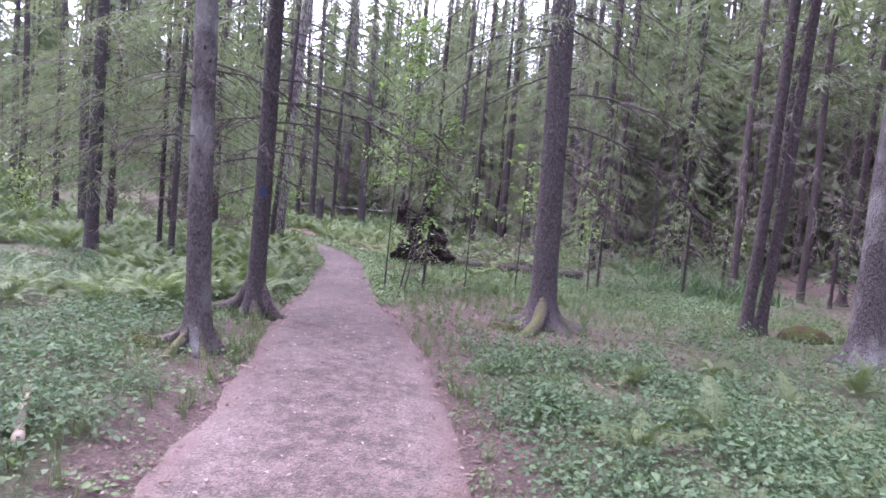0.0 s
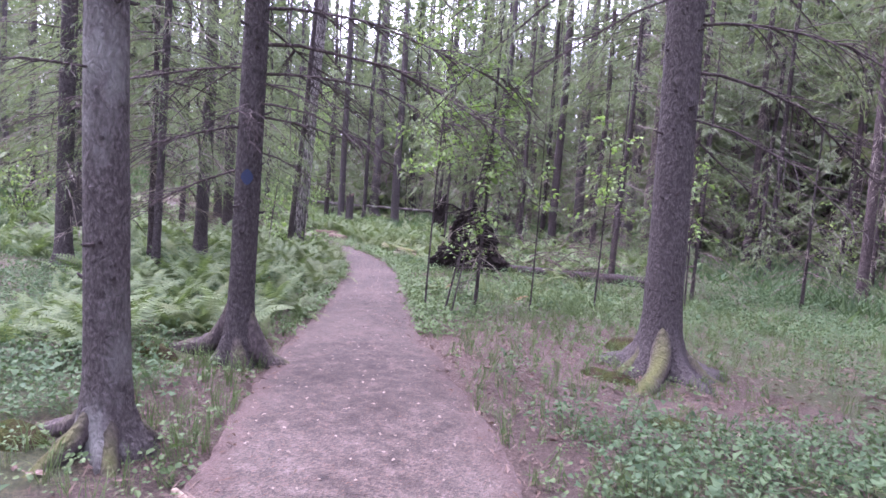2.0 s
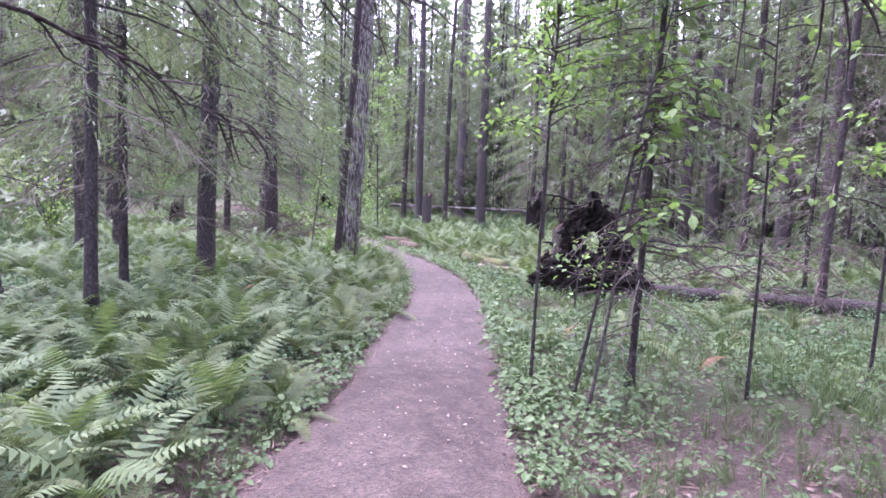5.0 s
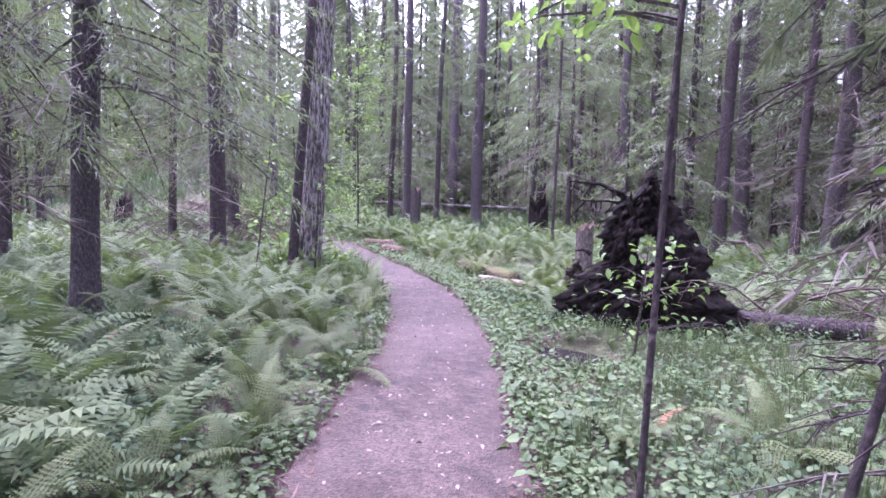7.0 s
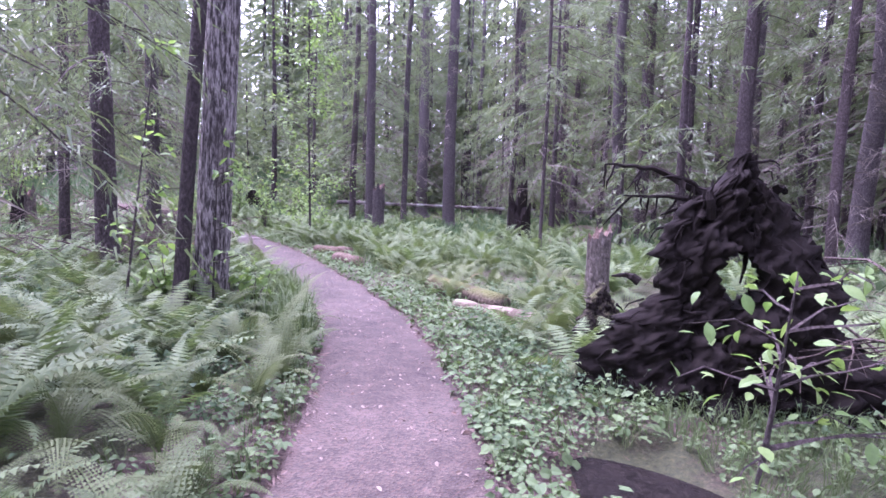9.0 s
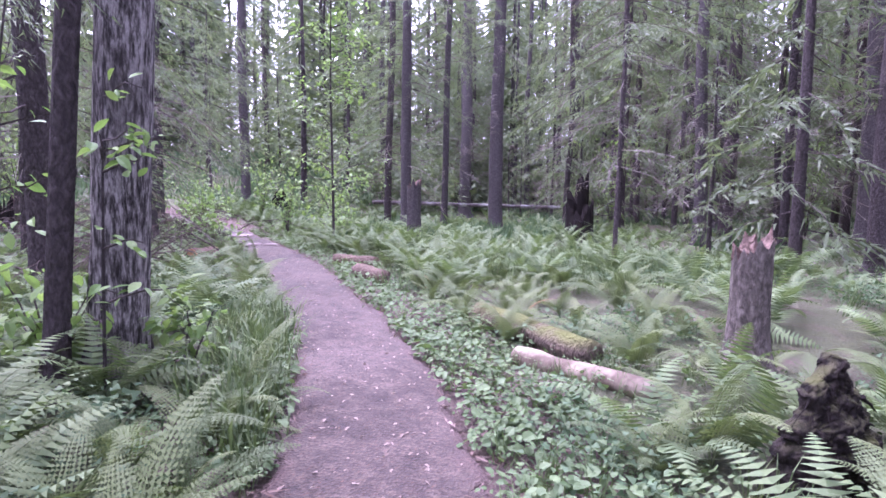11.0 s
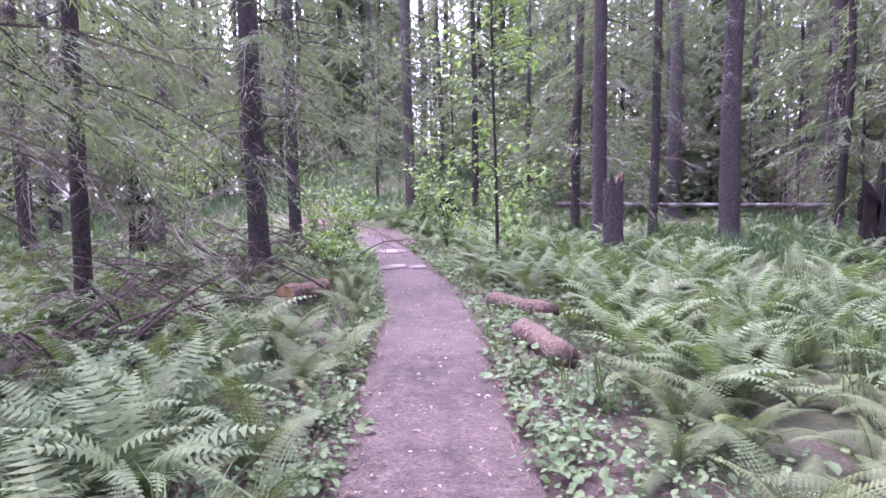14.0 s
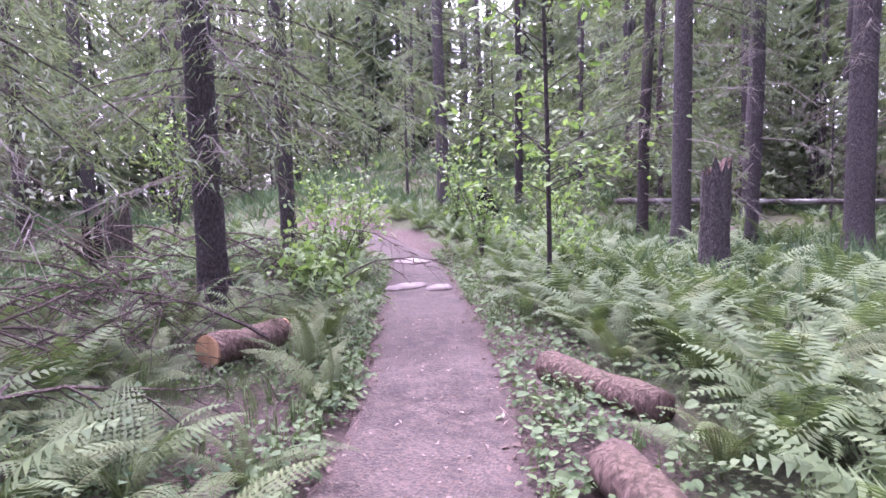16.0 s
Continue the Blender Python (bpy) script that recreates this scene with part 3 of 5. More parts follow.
# by the first stretch of the path
tree("spruce_tree", -4.76, 3.7, 0.11, 17, "grey lichened spruce with mossy roots beside the path", bark=BARK_PALE, lean=(-0.03, -0.015), crook=0.02, stubs=26, flare=1.0, dead=9, dead_z=(1.9, 4.2), dead_len=(0.4, 1.1),
     crown=(4.5, 15, 2.2, 40), fine=2, roots=((-30, 0.4, 0.08), (205, 0.7, 0.085), (-95, 0.55, 0.08), (80, 0.4, 0.07)))
mark_tree = tree("spruce_tree", -5.8, 5.35, 0.108, 17, "spruce with a blue trail mark and spreading roots beside the path", lean=(0.012, 0.012), crook=0.015, stubs=26, flare=1.3, dead=12, dead_z=(1.9, 4.4), dead_len=(0.6, 1.5),
                 limbs=((40, 2.55, 1.9, 0.12, 0.32, 0.014), (60, 2.2, 1.3, -0.05, 0.12, 0.012), (205, 2.1, 1.7, -0.1, 0.25, 0.013), (190, 1.75, 1.5, -0.2, 0.2, 0.012), (20, 3.1, 2.3, 0.0, 0.3, 0.016), (50, 2.8, 2.6, 0.15, 0.45, 0.018), (10, 2.3, 1.5, 0.0, 0.4, 0.013), (215, 2.6, 1.8, 0.0, 0.3, 0.013), (75, 1.9, 0.9, -0.1, 0.3, 0.009), (100, 3.0, 2.0, -0.1, 0.3, 0.012)),
                 crown=(4.2, 15, 2.4, 40), fine=2, roots=((28, 0.62, 0.13), (205, 1.0, 0.13), (-40, 0.3, 0.1), (120, 0.5, 0.08)))
# its dense upper crown is unseen, thickened to shade the right-hand floor
tree("spruce_tree", -2.76, 7.95, 0.168, 21, "thick spruce with flaring mossy roots and sagging dead limbs", lean=(-0.02, -0.022), crook=0.015, stubs=40, flare=2.0, dead=8, dead_z=(2.4, 5), dead_len=(0.5, 1.5),
     limbs=((28, 2.9, 2.6, 0.05, 0.75, 0.018), (10, 3.3, 2.4, 0.1, 0.5, 0.016), (200, 3.6, 1.8, -0.3, 0.4, 0.013), (-20, 2.5, 1.9, -0.3, 0.3, 0.013), (45, 2.4, 1.6, -0.5, 0.35, 0.012)),
     crown=(4.6, 16, 3.2, 80), fine=2, roots=((-72, 1.5, 0.13), (-140, 0.6, 0.11), (175, 0.7, 0.12), (15, 0.7, 0.12), (-30, 0.5, 0.1), (90, 0.5, 0.1)))
twin = "dark slender twin-stemmed pine with a mossy foot"
# needle crowns of the next three start above the view, added for shade
tree("pine_tree", -0.22, 10.25, 0.085, 15, twin, bark=BARK_DARK, lean=(0.03, 0.01), flare=1.0, dead=6, dead_z=(2, 5), crown=(5.5, 14, 2.4, 34))
tree("pine_tree", -0.02, 10.4, 0.08, 15, twin, bark=BARK_DARK, lean=(0.045, 0.0), flare=0.8, dead=6, dead_z=(2, 5), crown=(5.5, 14, 2.4, 34))
tree("aspen_tree", 1.2, 9.1, 0.2, 16, "pale grey trunk standing in ferns beside the path", bark=BARK_PALE, lean=(0.0, 0.0), dead=3, dead_z=(2.5, 5), crown=(5.0, 14, 2.6, 40))
# left of the path
for x, y, r, bark, lean, z0 in ((-11.8, 6.55, 0.12, BARK, (0.0, 0.02), 3.6), (-16.4, 8.85, 0.11, BARK, (0.01, 0), 3.2), (-15.9, 9.3, 0.08, BARK_DARK, (0.01, 0.01), 2.6), (-9.95, 7.02, 0.055, BARK, (0.015, 0.02), 2.9),
                                (-11.85, 9.07, 0.12, BARK, (0.0, 0.01), 2.3), (-18.25, 12.77, 0.08, BARK_DARK, (0.0, 0.01), 2.2), (-19.3, 14.8, 0.135, BARK, (-0.005, 0.0), 2.4),
                                (-26.5, 11.9, 0.12, BARK_DARK, (0, 0), 3), (-23.5, 11.7, 0.1, BARK_DARK, (0.01, 0), 2.6), (-21.9, 16.0, 0.11, BARK, (0, 0), 3), (-11.6, 7.9, 0.05, BARK_DARK, (0.0, 0.0), 2.6)):
    h = RNG.uniform(14, 18)
    tree("spruce_tree", x, y, r, h, SPRUCE, bark=bark, lean=lean, dead=7, dead_z=(1.3, 3.6), crown=(z0, 7.5, 2.4, 10), dry=(1.3, z0 + 1.2, 1.6, 18), fine=3)
tree("spruce_tree", -15.4, 12.3, 0.13, 15, "dark crooked spruce trunk bowed near its foot", bark=BARK_DARK, lean=(0.012, 0.012), crook=0.14, dead=6, crown=(2.4, 7.5, 2.3, 10), dry=(1.3, 3.5, 1.6, 20), fine=3)
aspen = tree("aspen_tree", -12.13, 11.88, 0.15, 17, "furrowed grey aspen leaning beside the path, leafy creepers at its foot", bark=BARK_ASPEN, lean=(0.055, 0.04), crook=0.02, flare=0.7, dead=3, dead_z=(3, 5))
tree("aspen_tree", -12.05, 11.55, 0.06, 14, "slim dark stem beside the larger aspen", bark=BARK_DARK, lean=(0.035, 0.05), crook=0.03, dead=3, dead_z=(3, 5))
# right of the path and ahead
for x, y, r, bark, lean, z0 in ((-18.6, 24.0, 0.19, BARK, (0, 0), 5.5), (-26.2, 31.6, 0.27, BARK, (0, 0), 8), (-20.0, 21.8, 0.14, BARK, (0, 0), 4.2), (-19.6, 22.9, 0.09, BARK, (0.02, 0.01), 5), (-26.8, 20.8, 0.15, BARK, (0, 0), 4.5),
                                (-13.0, 26.0, 0.15, BARK_PINE, (0, 0), 6), (-10.1, 25.6, 0.2, BARK, (0, 0), 6), (-9.5, 21.4, 0.14, BARK_DARK, (0, 0), 5), (-12.6, 19.2, 0.035, BARK_DARK, (0.005, 0.0), 3.4),
                                (-4.7, 17.5, 0.1, BARK_DARK, (0.01, 0), 5), (-4.8, 20.5, 0.09, BARK_PINE, (0, 0), 5), (-3.4, 22.3, 0.1, BARK_PINE, (0, 0), 6), (-3.1, 22.6, 0.07, BARK_DARK, (0.01, 0), 6), (-0.75, 16.1, 0.09, BARK_PINE, (0.0, 0), 6), (-5.2, 14.4, 0.05, BARK_DARK, (0.02, 0), 4.6),
                                (2.0, 25.0, 0.11, BARK_PINE, (0.03, 0), 7), (1.6, 17.0, 0.08, BARK_PINE, (0.04, 0), 6), (-4.1, 24.0, 0.1, BARK, (0, 0), 5)):
    h = RNG.uniform(15, 19)
    tree("spruce_tree", x, y, r, h, SPRUCE, bark=bark, lean=lean, dead=6, dead_z=(1.2, 5.5), dead_len=(0.4, 1.3), crown=(z0, h - 4, 2.1, 30), dry=(1.4, z0 + 1.5, 1.4, 24), fine=2)


# young trees beside the path
def leaf_shape(length, width, fold=0.2, droop=0.3):
    """A pointed leaf of eight triangles, folded on its midrib."""
    q = np.array([0, 0.25, 0.55, 0.8, 1.0])
    w = np.array([0, 0.8, 1.0, 0.6, 0]) * width / 2
    mid = np.stack([q * length, 0 * q, -droop * q ** 2 * length], 1)
    lft = mid + np.stack([0 * q, w, w * fold], 1)
    rgt = mid + np.stack([0 * q, -w, w * fold], 1)
    v = np.concatenate([mid, lft[1:4], rgt[1:4]])
    f = [(0, 1, 5), (1, 6, 5), (1, 2, 6), (2, 7, 6), (2, 3, 7), (3, 4, 7), (0, 8, 1), (1, 8, 9), (1, 9, 2), (2, 9, 10), (2, 10, 3), (3, 10, 4)]
    return v, np.array(f)


def leafy_tree(name, x, y, r, height, label, twigs, leaf_len, mat, bark=BARK_DARK, lean=(0.0, 0.0), z0=1.0, reach=0.9, per=12, category="sapling", group="young trees", flare=0.3, z1=None, turn_range=(0, 6.283)):
    z = ground_z(x, y)
    ob = root(name, x, y, z, label, category, group)
    shape, pts = trunk_shape(r, height, lean, 0.03, flare, 3, 8)
    part("trunk", shape, bark, ob, "", True)
    bars, leaves = [], []
    lf = [leaf_shape(leaf_len, leaf_len * 0.55, 0.15, 0.2), leaf_shape(leaf_len * 0.8, leaf_len * 0.5, 0.3, 0.5)]
    for k in range(twigs):
        zz = RNG.uniform(z0, (z1 or height) * 0.97)
        turn, length = RNG.uniform(*turn_range), reach * RNG.uniform(0.4, 1.1) * (1.05 - 0.6 * zz / height)
        q = np.linspace(0, 1, 5)
        tp = np.stack([np.cos(turn) * q * length, np.sin(turn) * q * length, 0.45 * q * length - 0.25 * q ** 2 * length], 1) + axis_at(pts, zz) + RNG.normal(0, 0.02, (5, 3)) * q[:, None]
        bars.append(tube(tp, 0.007 * (1 - 0.8 * q) + 0.0015, 3, False))
        spots = []
        for j in range(per):
            s = RNG.uniform(0.25, 1)
            p = [np.interp(s, q, tp[:, a]) for a in range(3)] + RNG.normal(0, 0.03 + 0.04 * length, 3)
            spots.append((*p, turn + RNG.normal(0, 1.0), RNG.uniform(0.6, 1.25), RNG.normal(0, 0.4), RNG.normal(0.1, 0.4)))
        leaves.append(scattered(lf, spots))
    part("crown", two_toned("crown", joined(leaves), mat, joined(bars), TWIG), mat, ob, "fresh green leaves on thin twigs")
    return ob


leafy_tree("rowan_sapling", -6.3, 9.0, 0.013, 5.2, "slender dark rowan sapling with fresh leaves beside the path", 110, 0.075, LEAF, lean=(0.012, 0.02), z0=1.9, reach=1.35, per=26, turn_range=(-1.6, 3.0))
young = tree("spruce_sapling", -5.6, 9.25, 0.024, 7, "young spruce dense with fine dead twigs", "sapling", bark=BARK_DARK, lean=(0.02, 0.02), flare=0.5, dead=22, dead_z=(0.4, 2.3), dead_len=(0.3, 0.9), crown=(2.1, 6.6, 0.75, 40), dry=(0.5, 2.6, 0.55, 46), fine=3, group="young trees")
leafy_tree("willow_sapling", -5.8, 8.75, 0.013, 3.4, "thin leaning sapling stem with bright leaves", 30, 0.09, LEAF, lean=(0.16, 0.1), z0=1.0, reach=0.8, per=10, turn_range=(-0.9, 2.2))
leafy_tree("willow_sapling", -5.6, 8.6, 0.011, 2.6, "thin leaning sapling stem with bright leaves", 16, 0.09, LEAF, lean=(0.06, 0.22), z0=0.9, reach=0.7, per=9, turn_range=(-0.9, 2.2))
leafy_tree("willow_sapling", -4.9, 9.6, 0.012, 2.9, "thin sapling with bright leaves over the grass", 10, 0.08, LEAF, lean=(0.02, 0.0), z0=1.2, reach=0.9, per=9)
leafy_tree("rowan_sapling", -18.2, 18.0, 0.026, 5.6, "tall slender rowan sapling with light leaves", 70, 0.1, LEAF, z0=0.9, reach=1.9, per=22)
leafy_tree("rowan_sapling", -4.3, 10.6, 0.014, 3.0, "thin rowan sapling with bright leaves over low herbs", 20, 0.09, LEAF, lean=(0.03, 0.0), z0=1.2, reach=1.0, per=12)
leafy_tree("rowan_sapling", -3.3, 12.2, 0.014, 2.6, "thin rowan sapling with bright leaves over low herbs", 16, 0.09, LEAF, lean=(-0.03, 0.02), z0=0.9, reach=0.9, per=12)
for x, y, h in ((-3.4, 13.4, 4.6), (-1.7, 14.6, 3.6), (-5.6, 15.6, 5.4)):
    tree("spruce_sapling", x, y, 0.03, h, "young spruce with drooping grey-green sprays", "sapling", bark=BARK_DARK, flare=0.4, dead=6, dead_z=(0.4, 1.8), dead_len=(0.3, 0.7), crown=(0.9, h - 0.2, 1.35, 40), dry=(0.4, 2.0, 0.9, 18), fine=2.4, group="young trees")
leafy_tree("birch_sapling", -7.45, 11.75, 0.012, 1.0, "bush with pale broad leaves before the uprooted stump", 18, 0.085, LEAF, lean=(0.1, -0.05), z0=0.15, reach=0.75, per=6)
leafy_tree("birch_sapling", -12.45, 11.25, 0.012, 2.6, "thin leafy shoot at the foot of the aspen", 9, 0.09, LEAF, lean=(0.05, 0.1), z0=0.4, reach=0.6, per=7)
leafy_tree("birch_sapling", -11.75, 11.7, 0.01, 1.7, "thin leafy shoot at the foot of the aspen", 9, 0.09, LEAF, lean=(0.05, 0.0), z0=0.4, reach=0.5, per=7)
def bush(x, y, h, reach, stems, leaf_len, label, group, mat):
    ob = root("leafy_bush", x, y, ground_z(x, y), label, "bush", group)
    bars, leaves = [], []
    lf = [leaf_shape(leaf_len, leaf_len * 0.6, 0.15, 0.3), leaf_shape(leaf_len * 0.8, leaf_len * 0.55, 0.3, 0.6)]
    for k in range(stems):
        a, out, top = RNG.uniform(0, 6.283), reach * RNG.uniform(0.1, 1.0), h * RNG.uniform(0.45, 1.0)
        q = np.linspace(0, 1, 6)
        pts = np.stack([np.cos(a) * out * q ** 1.4, np.sin(a) * out * q ** 1.4, top * q * (1.15 - 0.15 * q)], 1) + RNG.normal(0, 0.03, (6, 3)) * q[:, None]
        part("stem", tube(pts, 0.009 * (1.1 - q), 4, False), TWIG, ob)
        for j in range(int(24 * top / h) + 6):
            s = RNG.uniform(0.15, 1)
            p = [np.interp(s, q, pts[:, i]) for i in range(3)] + RNG.normal(0, 0.13 * reach, 3) * (1, 1, 0.6)
            v, f = lf[j % 2]
            leaves.append((v @ rot(RNG.normal(0, 0.4), RNG.normal(0.1, 0.4), RNG.uniform(0, 6.283)).T * RNG.uniform(0.6, 1.3) + p, f))
    part("foliage", joined(leaves), mat, ob, "light green leaves")


bush(-12.3, 11.6, 0.9, 0.45, 9, 0.1, "leafy shoots round the foot of the aspen", "bushes", LEAF)
bush(-11.8, 12.15, 0.6, 0.35, 7, 0.09, "leafy shoots round the foot of the aspen", "bushes", LEAF)
for x, y, h, n in ((-21.3, 18.9, 1.9, 14), (-20.9, 16.5, 1.3, 14), (-19.6, 15.9, 1.0, 12), (-22.4, 17.2, 1.8, 14), (-24.0, 19.8, 2.4, 14), (-20.2, 19.6, 1.5, 10), (-19.0, 18.6, 0.9, 10), (-21.9, 20.8, 1.8, 10), (-18.6, 15.6, 0.8, 10), (-24.8, 17.2, 2.2, 12)):
    bush(x, y, h, 0.75, n, 0.1, "light green leafy bush at the bend of the path", "bushes", LEAF)
for x, y, h in ((-22, 6, 3.2), (-25, 9, 3.6), (-20, 3.5, 3.0), (-27, 14.5, 3.5), (-24, 3, 4), (-30, 10, 4), (-17, 2.5, 2.4), (-28, 5, 4.2), (-33, 15, 4.5), (-31, 2, 4.5), (-3.5, 26, 3.5), (-12, 30, 4), (-1.0, 21, 2.4), (3.5, 22, 3.0), (-17, 28, 4.5), (-19, 7, 2.4), (-21, 9.5, 2.6)):
    bush(x, y, h, 1.7, 22, 0.12, "pale green leafy bush deeper in the wood", "far bushes", BUSH)


# the wood behind: a few grown trees, repeated and turned
def wood_tree(kind, h, r, z0, count, reach, bark, dry):
    return tree(kind, 0, 0, r, h, "tall straight trunk deeper in the wood", bark=bark, crook=0.06, flare=0.5, crown=(z0, h * 0.7, reach, count - 8), dry=dry, sides=7, group="trees of the wood behind")


def plant_wood(protos, spots):
    for k, (x, y) in enumerate(spots):
        ob = protos[k % len(protos)]
        m = pose(x, y, ground_z(x, y), 0, 0, RNG.uniform(0, 360)) @ Matrix.Scale(RNG.uniform(0.85, 1.2), 4)
        if k < len(protos):
            ob.matrix_basis = m
        else:
            copy_thing(ob, m)


TAKEN = [(o.location.x, o.location.y) for o in scene.objects if o.parent is None and o.get("category") in ("tree", "sapling")]


def free(x, y, gap, others, keep):
    return off_path(x, y)[0] > keep and all((x - a) ** 2 + (y - b) ** 2 > gap * gap for a, b in TAKEN + others)


def glade(x, y):
    return math.hypot(x + 27, y - 10.5) < 9.5 or math.hypot(x + 25.5, y - 26.5) < 7.0 or math.hypot(x + 33, y - 19) < 6.0


green_spots, bare_spots, young_spots = [], [], []
# those below u = 1 stand unseen behind the start, added to shade it
while len(green_spots) < 128:
    u, v = RNG.uniform(-14, 55), RNG.uniform(-30, 26)
    x, y = u * -0.72 + v * 0.69, u * 0.69 + v * 0.72
    if v < -5 and u < 24 and RNG.random() < 0.75:
        continue
    if v > 3 and u < 22 or glade(x, y) and RNG.random() < 0.85:
        continue
    if free(x, y, 2.0, green_spots, (3.0 if u < 1 else 7.5) if u < 28 else 4):
        green_spots.append((x, y))
# the first 16 are out of view beside the start, added as shade
while len(bare_spots) < 92:
    u, v = (RNG.uniform(-10, 6), RNG.uniform(4.5, 14)) if len(bare_spots) < 16 else (RNG.uniform(0, 42), RNG.uniform(5.5, 26))
    x, y = u * -0.72 + v * 0.69, u * 0.69 + v * 0.72
    if glade(x, y):
        continue
    if free(x, y, 1.2, bare_spots + green_spots, 5.5 if u < 0 else 9.5 if u < 14 else 8.5):
        bare_spots.append((x, y))
while len(young_spots) < 70:
    u, v = RNG.uniform(6, 46), RNG.uniform(-24, 22)
    x, y = u * -0.72 + v * 0.69, u * 0.69 + v * 0.72
    if free(x, y, 1.0, young_spots, 6.0 if u < 28 else 3.5):
        young_spots.append((x, y))
plant_wood([wood_tree("spruce_tree", 18, 0.15, 2.0, 85, 2.6, BARK, (1.0, 4, 1.6, 20)), wood_tree("spruce_tree", 16, 0.11, 1.5, 85, 2.4, BARK_DARK, (0.8, 3, 1.5, 16)),
            wood_tree("spruce_tree", 20, 0.19, 3.4, 80, 2.8, BARK, (1.4, 6, 1.6, 24)), wood_tree("spruce_tree", 14, 0.09, 0.9, 80, 2.1, BARK_DARK, None), wood_tree("spruce_tree", 19, 0.13, 5.0, 70, 2.4, BARK, (1.2, 6.5, 1.7, 34))], green_spots)
# high pine crowns made wide and dense to shade the floor on the right
plant_wood([wood_tree("pine_tree", 18, 0.11, 6.0, 66, 2.7, BARK_PINE, (0.9, 9, 1.6, 60)), wood_tree("pine_tree", 17, 0.075, 5.5, 60, 2.5, BARK_DARK, (0.8, 8.5, 1.5, 60)),
            wood_tree("pine_tree", 19, 0.13, 6.5, 66, 2.9, BARK_PINE, (1.0, 9, 1.6, 60))], bare_spots)


def young_spruce(h):
    ob = root("young_spruce", 0, 0, 0, "young green spruce standing under taller trees", "tree", "young spruces")
    shape, pts = trunk_shape(0.012 * h, h, (0, 0), 0.03, 0.3, 3, 6)
    part("trunk", shape, BARK_DARK, ob, "", True)
    bars, greens = crown_shapes(pts, 0.3, h - 0.2, h, h * 0.27, 46, "far")
    part("crown", two_toned("crown", greens, NEEDLE, bars, TWIG), NEEDLE, ob, "drooping green needle branches")
    return ob


plant_wood([young_spruce(3.2), young_spruce(4.6), young_spruce(6.5)], young_spots)

# the far wood that closes every view: trees too far to tell apart
far, far_leafy, far_trunks = [], [], []
for k in range(620):
    a, d = RNG.uniform(-0.6, 3.6), RNG.uniform(32, 66)
    x, y = -10 + d * math.cos(a + 0.9), 12 + d * math.sin(a + 0.9)
    if k >= 540:
        x, y = RNG.uniform(-8, 22), RNG.uniform(27, 46)
    z, h = ground_z(x, y), RNG.uniform(14, 24)
    far_trunks.append(tube(np.array([(x, y, z - 0.3), (x, y, z + h)]), np.array([0.17, 0.04]), 5, False))
    if k % 3 == 0:
        n = 450
        c0 = np.array([x, y, z + h * 0.45]) + RNG.normal(0, 1, (9, 3)) * (1.8, 1.8, h * 0.24)
        p = c0[RNG.integers(9, size=n)] + RNG.normal(0, 0.75, (n, 3))
        p[:, 2] = np.maximum(p[:, 2], z + 0.3)
        dd = RNG.normal(0, 0.17, (n, 3))
        far_leafy.append(slivers(p, dd, np.cross(dd, RNG.normal(0, 0.6, (n, 3)))))
        continue
    n = 420
    zz = RNG.uniform(0.02, 1, n) ** 0.8
    ang = RNG.uniform(0, 6.283, n)
    reach = (2.9 * (1 - zz) + 0.4) * RNG.uniform(0.5, 1.1, n)
    p = np.stack([x + 0.15 * reach * np.cos(ang), y + 0.15 * reach * np.sin(ang), z + 0.6 + zz * (h - 0.6)], 1)
    dd = np.stack([reach * np.cos(ang), reach * np.sin(ang), -RNG.uniform(0.3, 0.9, n) * reach], 1)
    w = np.cross(dd, RNG.normal(0, 1, (n, 3)))
    w *= (RNG.uniform(0.05, 0.13, n) / (np.linalg.norm(w, axis=1) + 1e-9))[:, None]
    far.append(slivers(p, dd, w))
for k in range(210):
    if k < 90:
        x, y = RNG.normal(-28, 4.5), RNG.normal(11, 5)
    elif k < 140:
        x, y = RNG.normal(-32, 3.0), RNG.normal(32, 3.5)
    else:
        a, d = RNG.uniform(0.3, 4.5), RNG.uniform(24, 44)
        x, y = -10 + d * math.cos(a), 12 + d * math.sin(a)
    if off_path(x, y)[0] < 8.0:
        continue
    n, h = 420, RNG.uniform(1.2, 5.0)
    z = ground_z(x, y)
    c0 = np.array([x, y, z + h * 0.55]) + RNG.normal(0, 1, (12, 3)) * (1.1, 1.1, h * 0.27)
    p = c0[RNG.integers(12, size=n)] + RNG.normal(0, 0.4, (n, 3)) * (1, 1, 0.6)
    p[:, 2] = np.maximum(p[:, 2], z + 0.15)
    dd = RNG.normal(0, 0.1, (n, 3)) * (1, 1, 0.5)
    w = np.cross(dd, RNG.normal(0, 0.5, (n, 3)) + (0, 0, 0.8))
    far_leafy.append(slivers(p, dd, w * 0.5))
tagged(new("far_leafy_wood", make_mesh("far_leafy_wood", joined(far_leafy), HAZED_LEAF)), "light green broadleaved trees in the distance", "forest", "", "stuff")
far_mesh = two_toned("far_wood", joined(far), NEEDLE, joined(far_trunks), BARK)
tagged(new("far_wood", far_mesh), "dim grey-green spruce wood in the distance", "forest", "", "stuff")


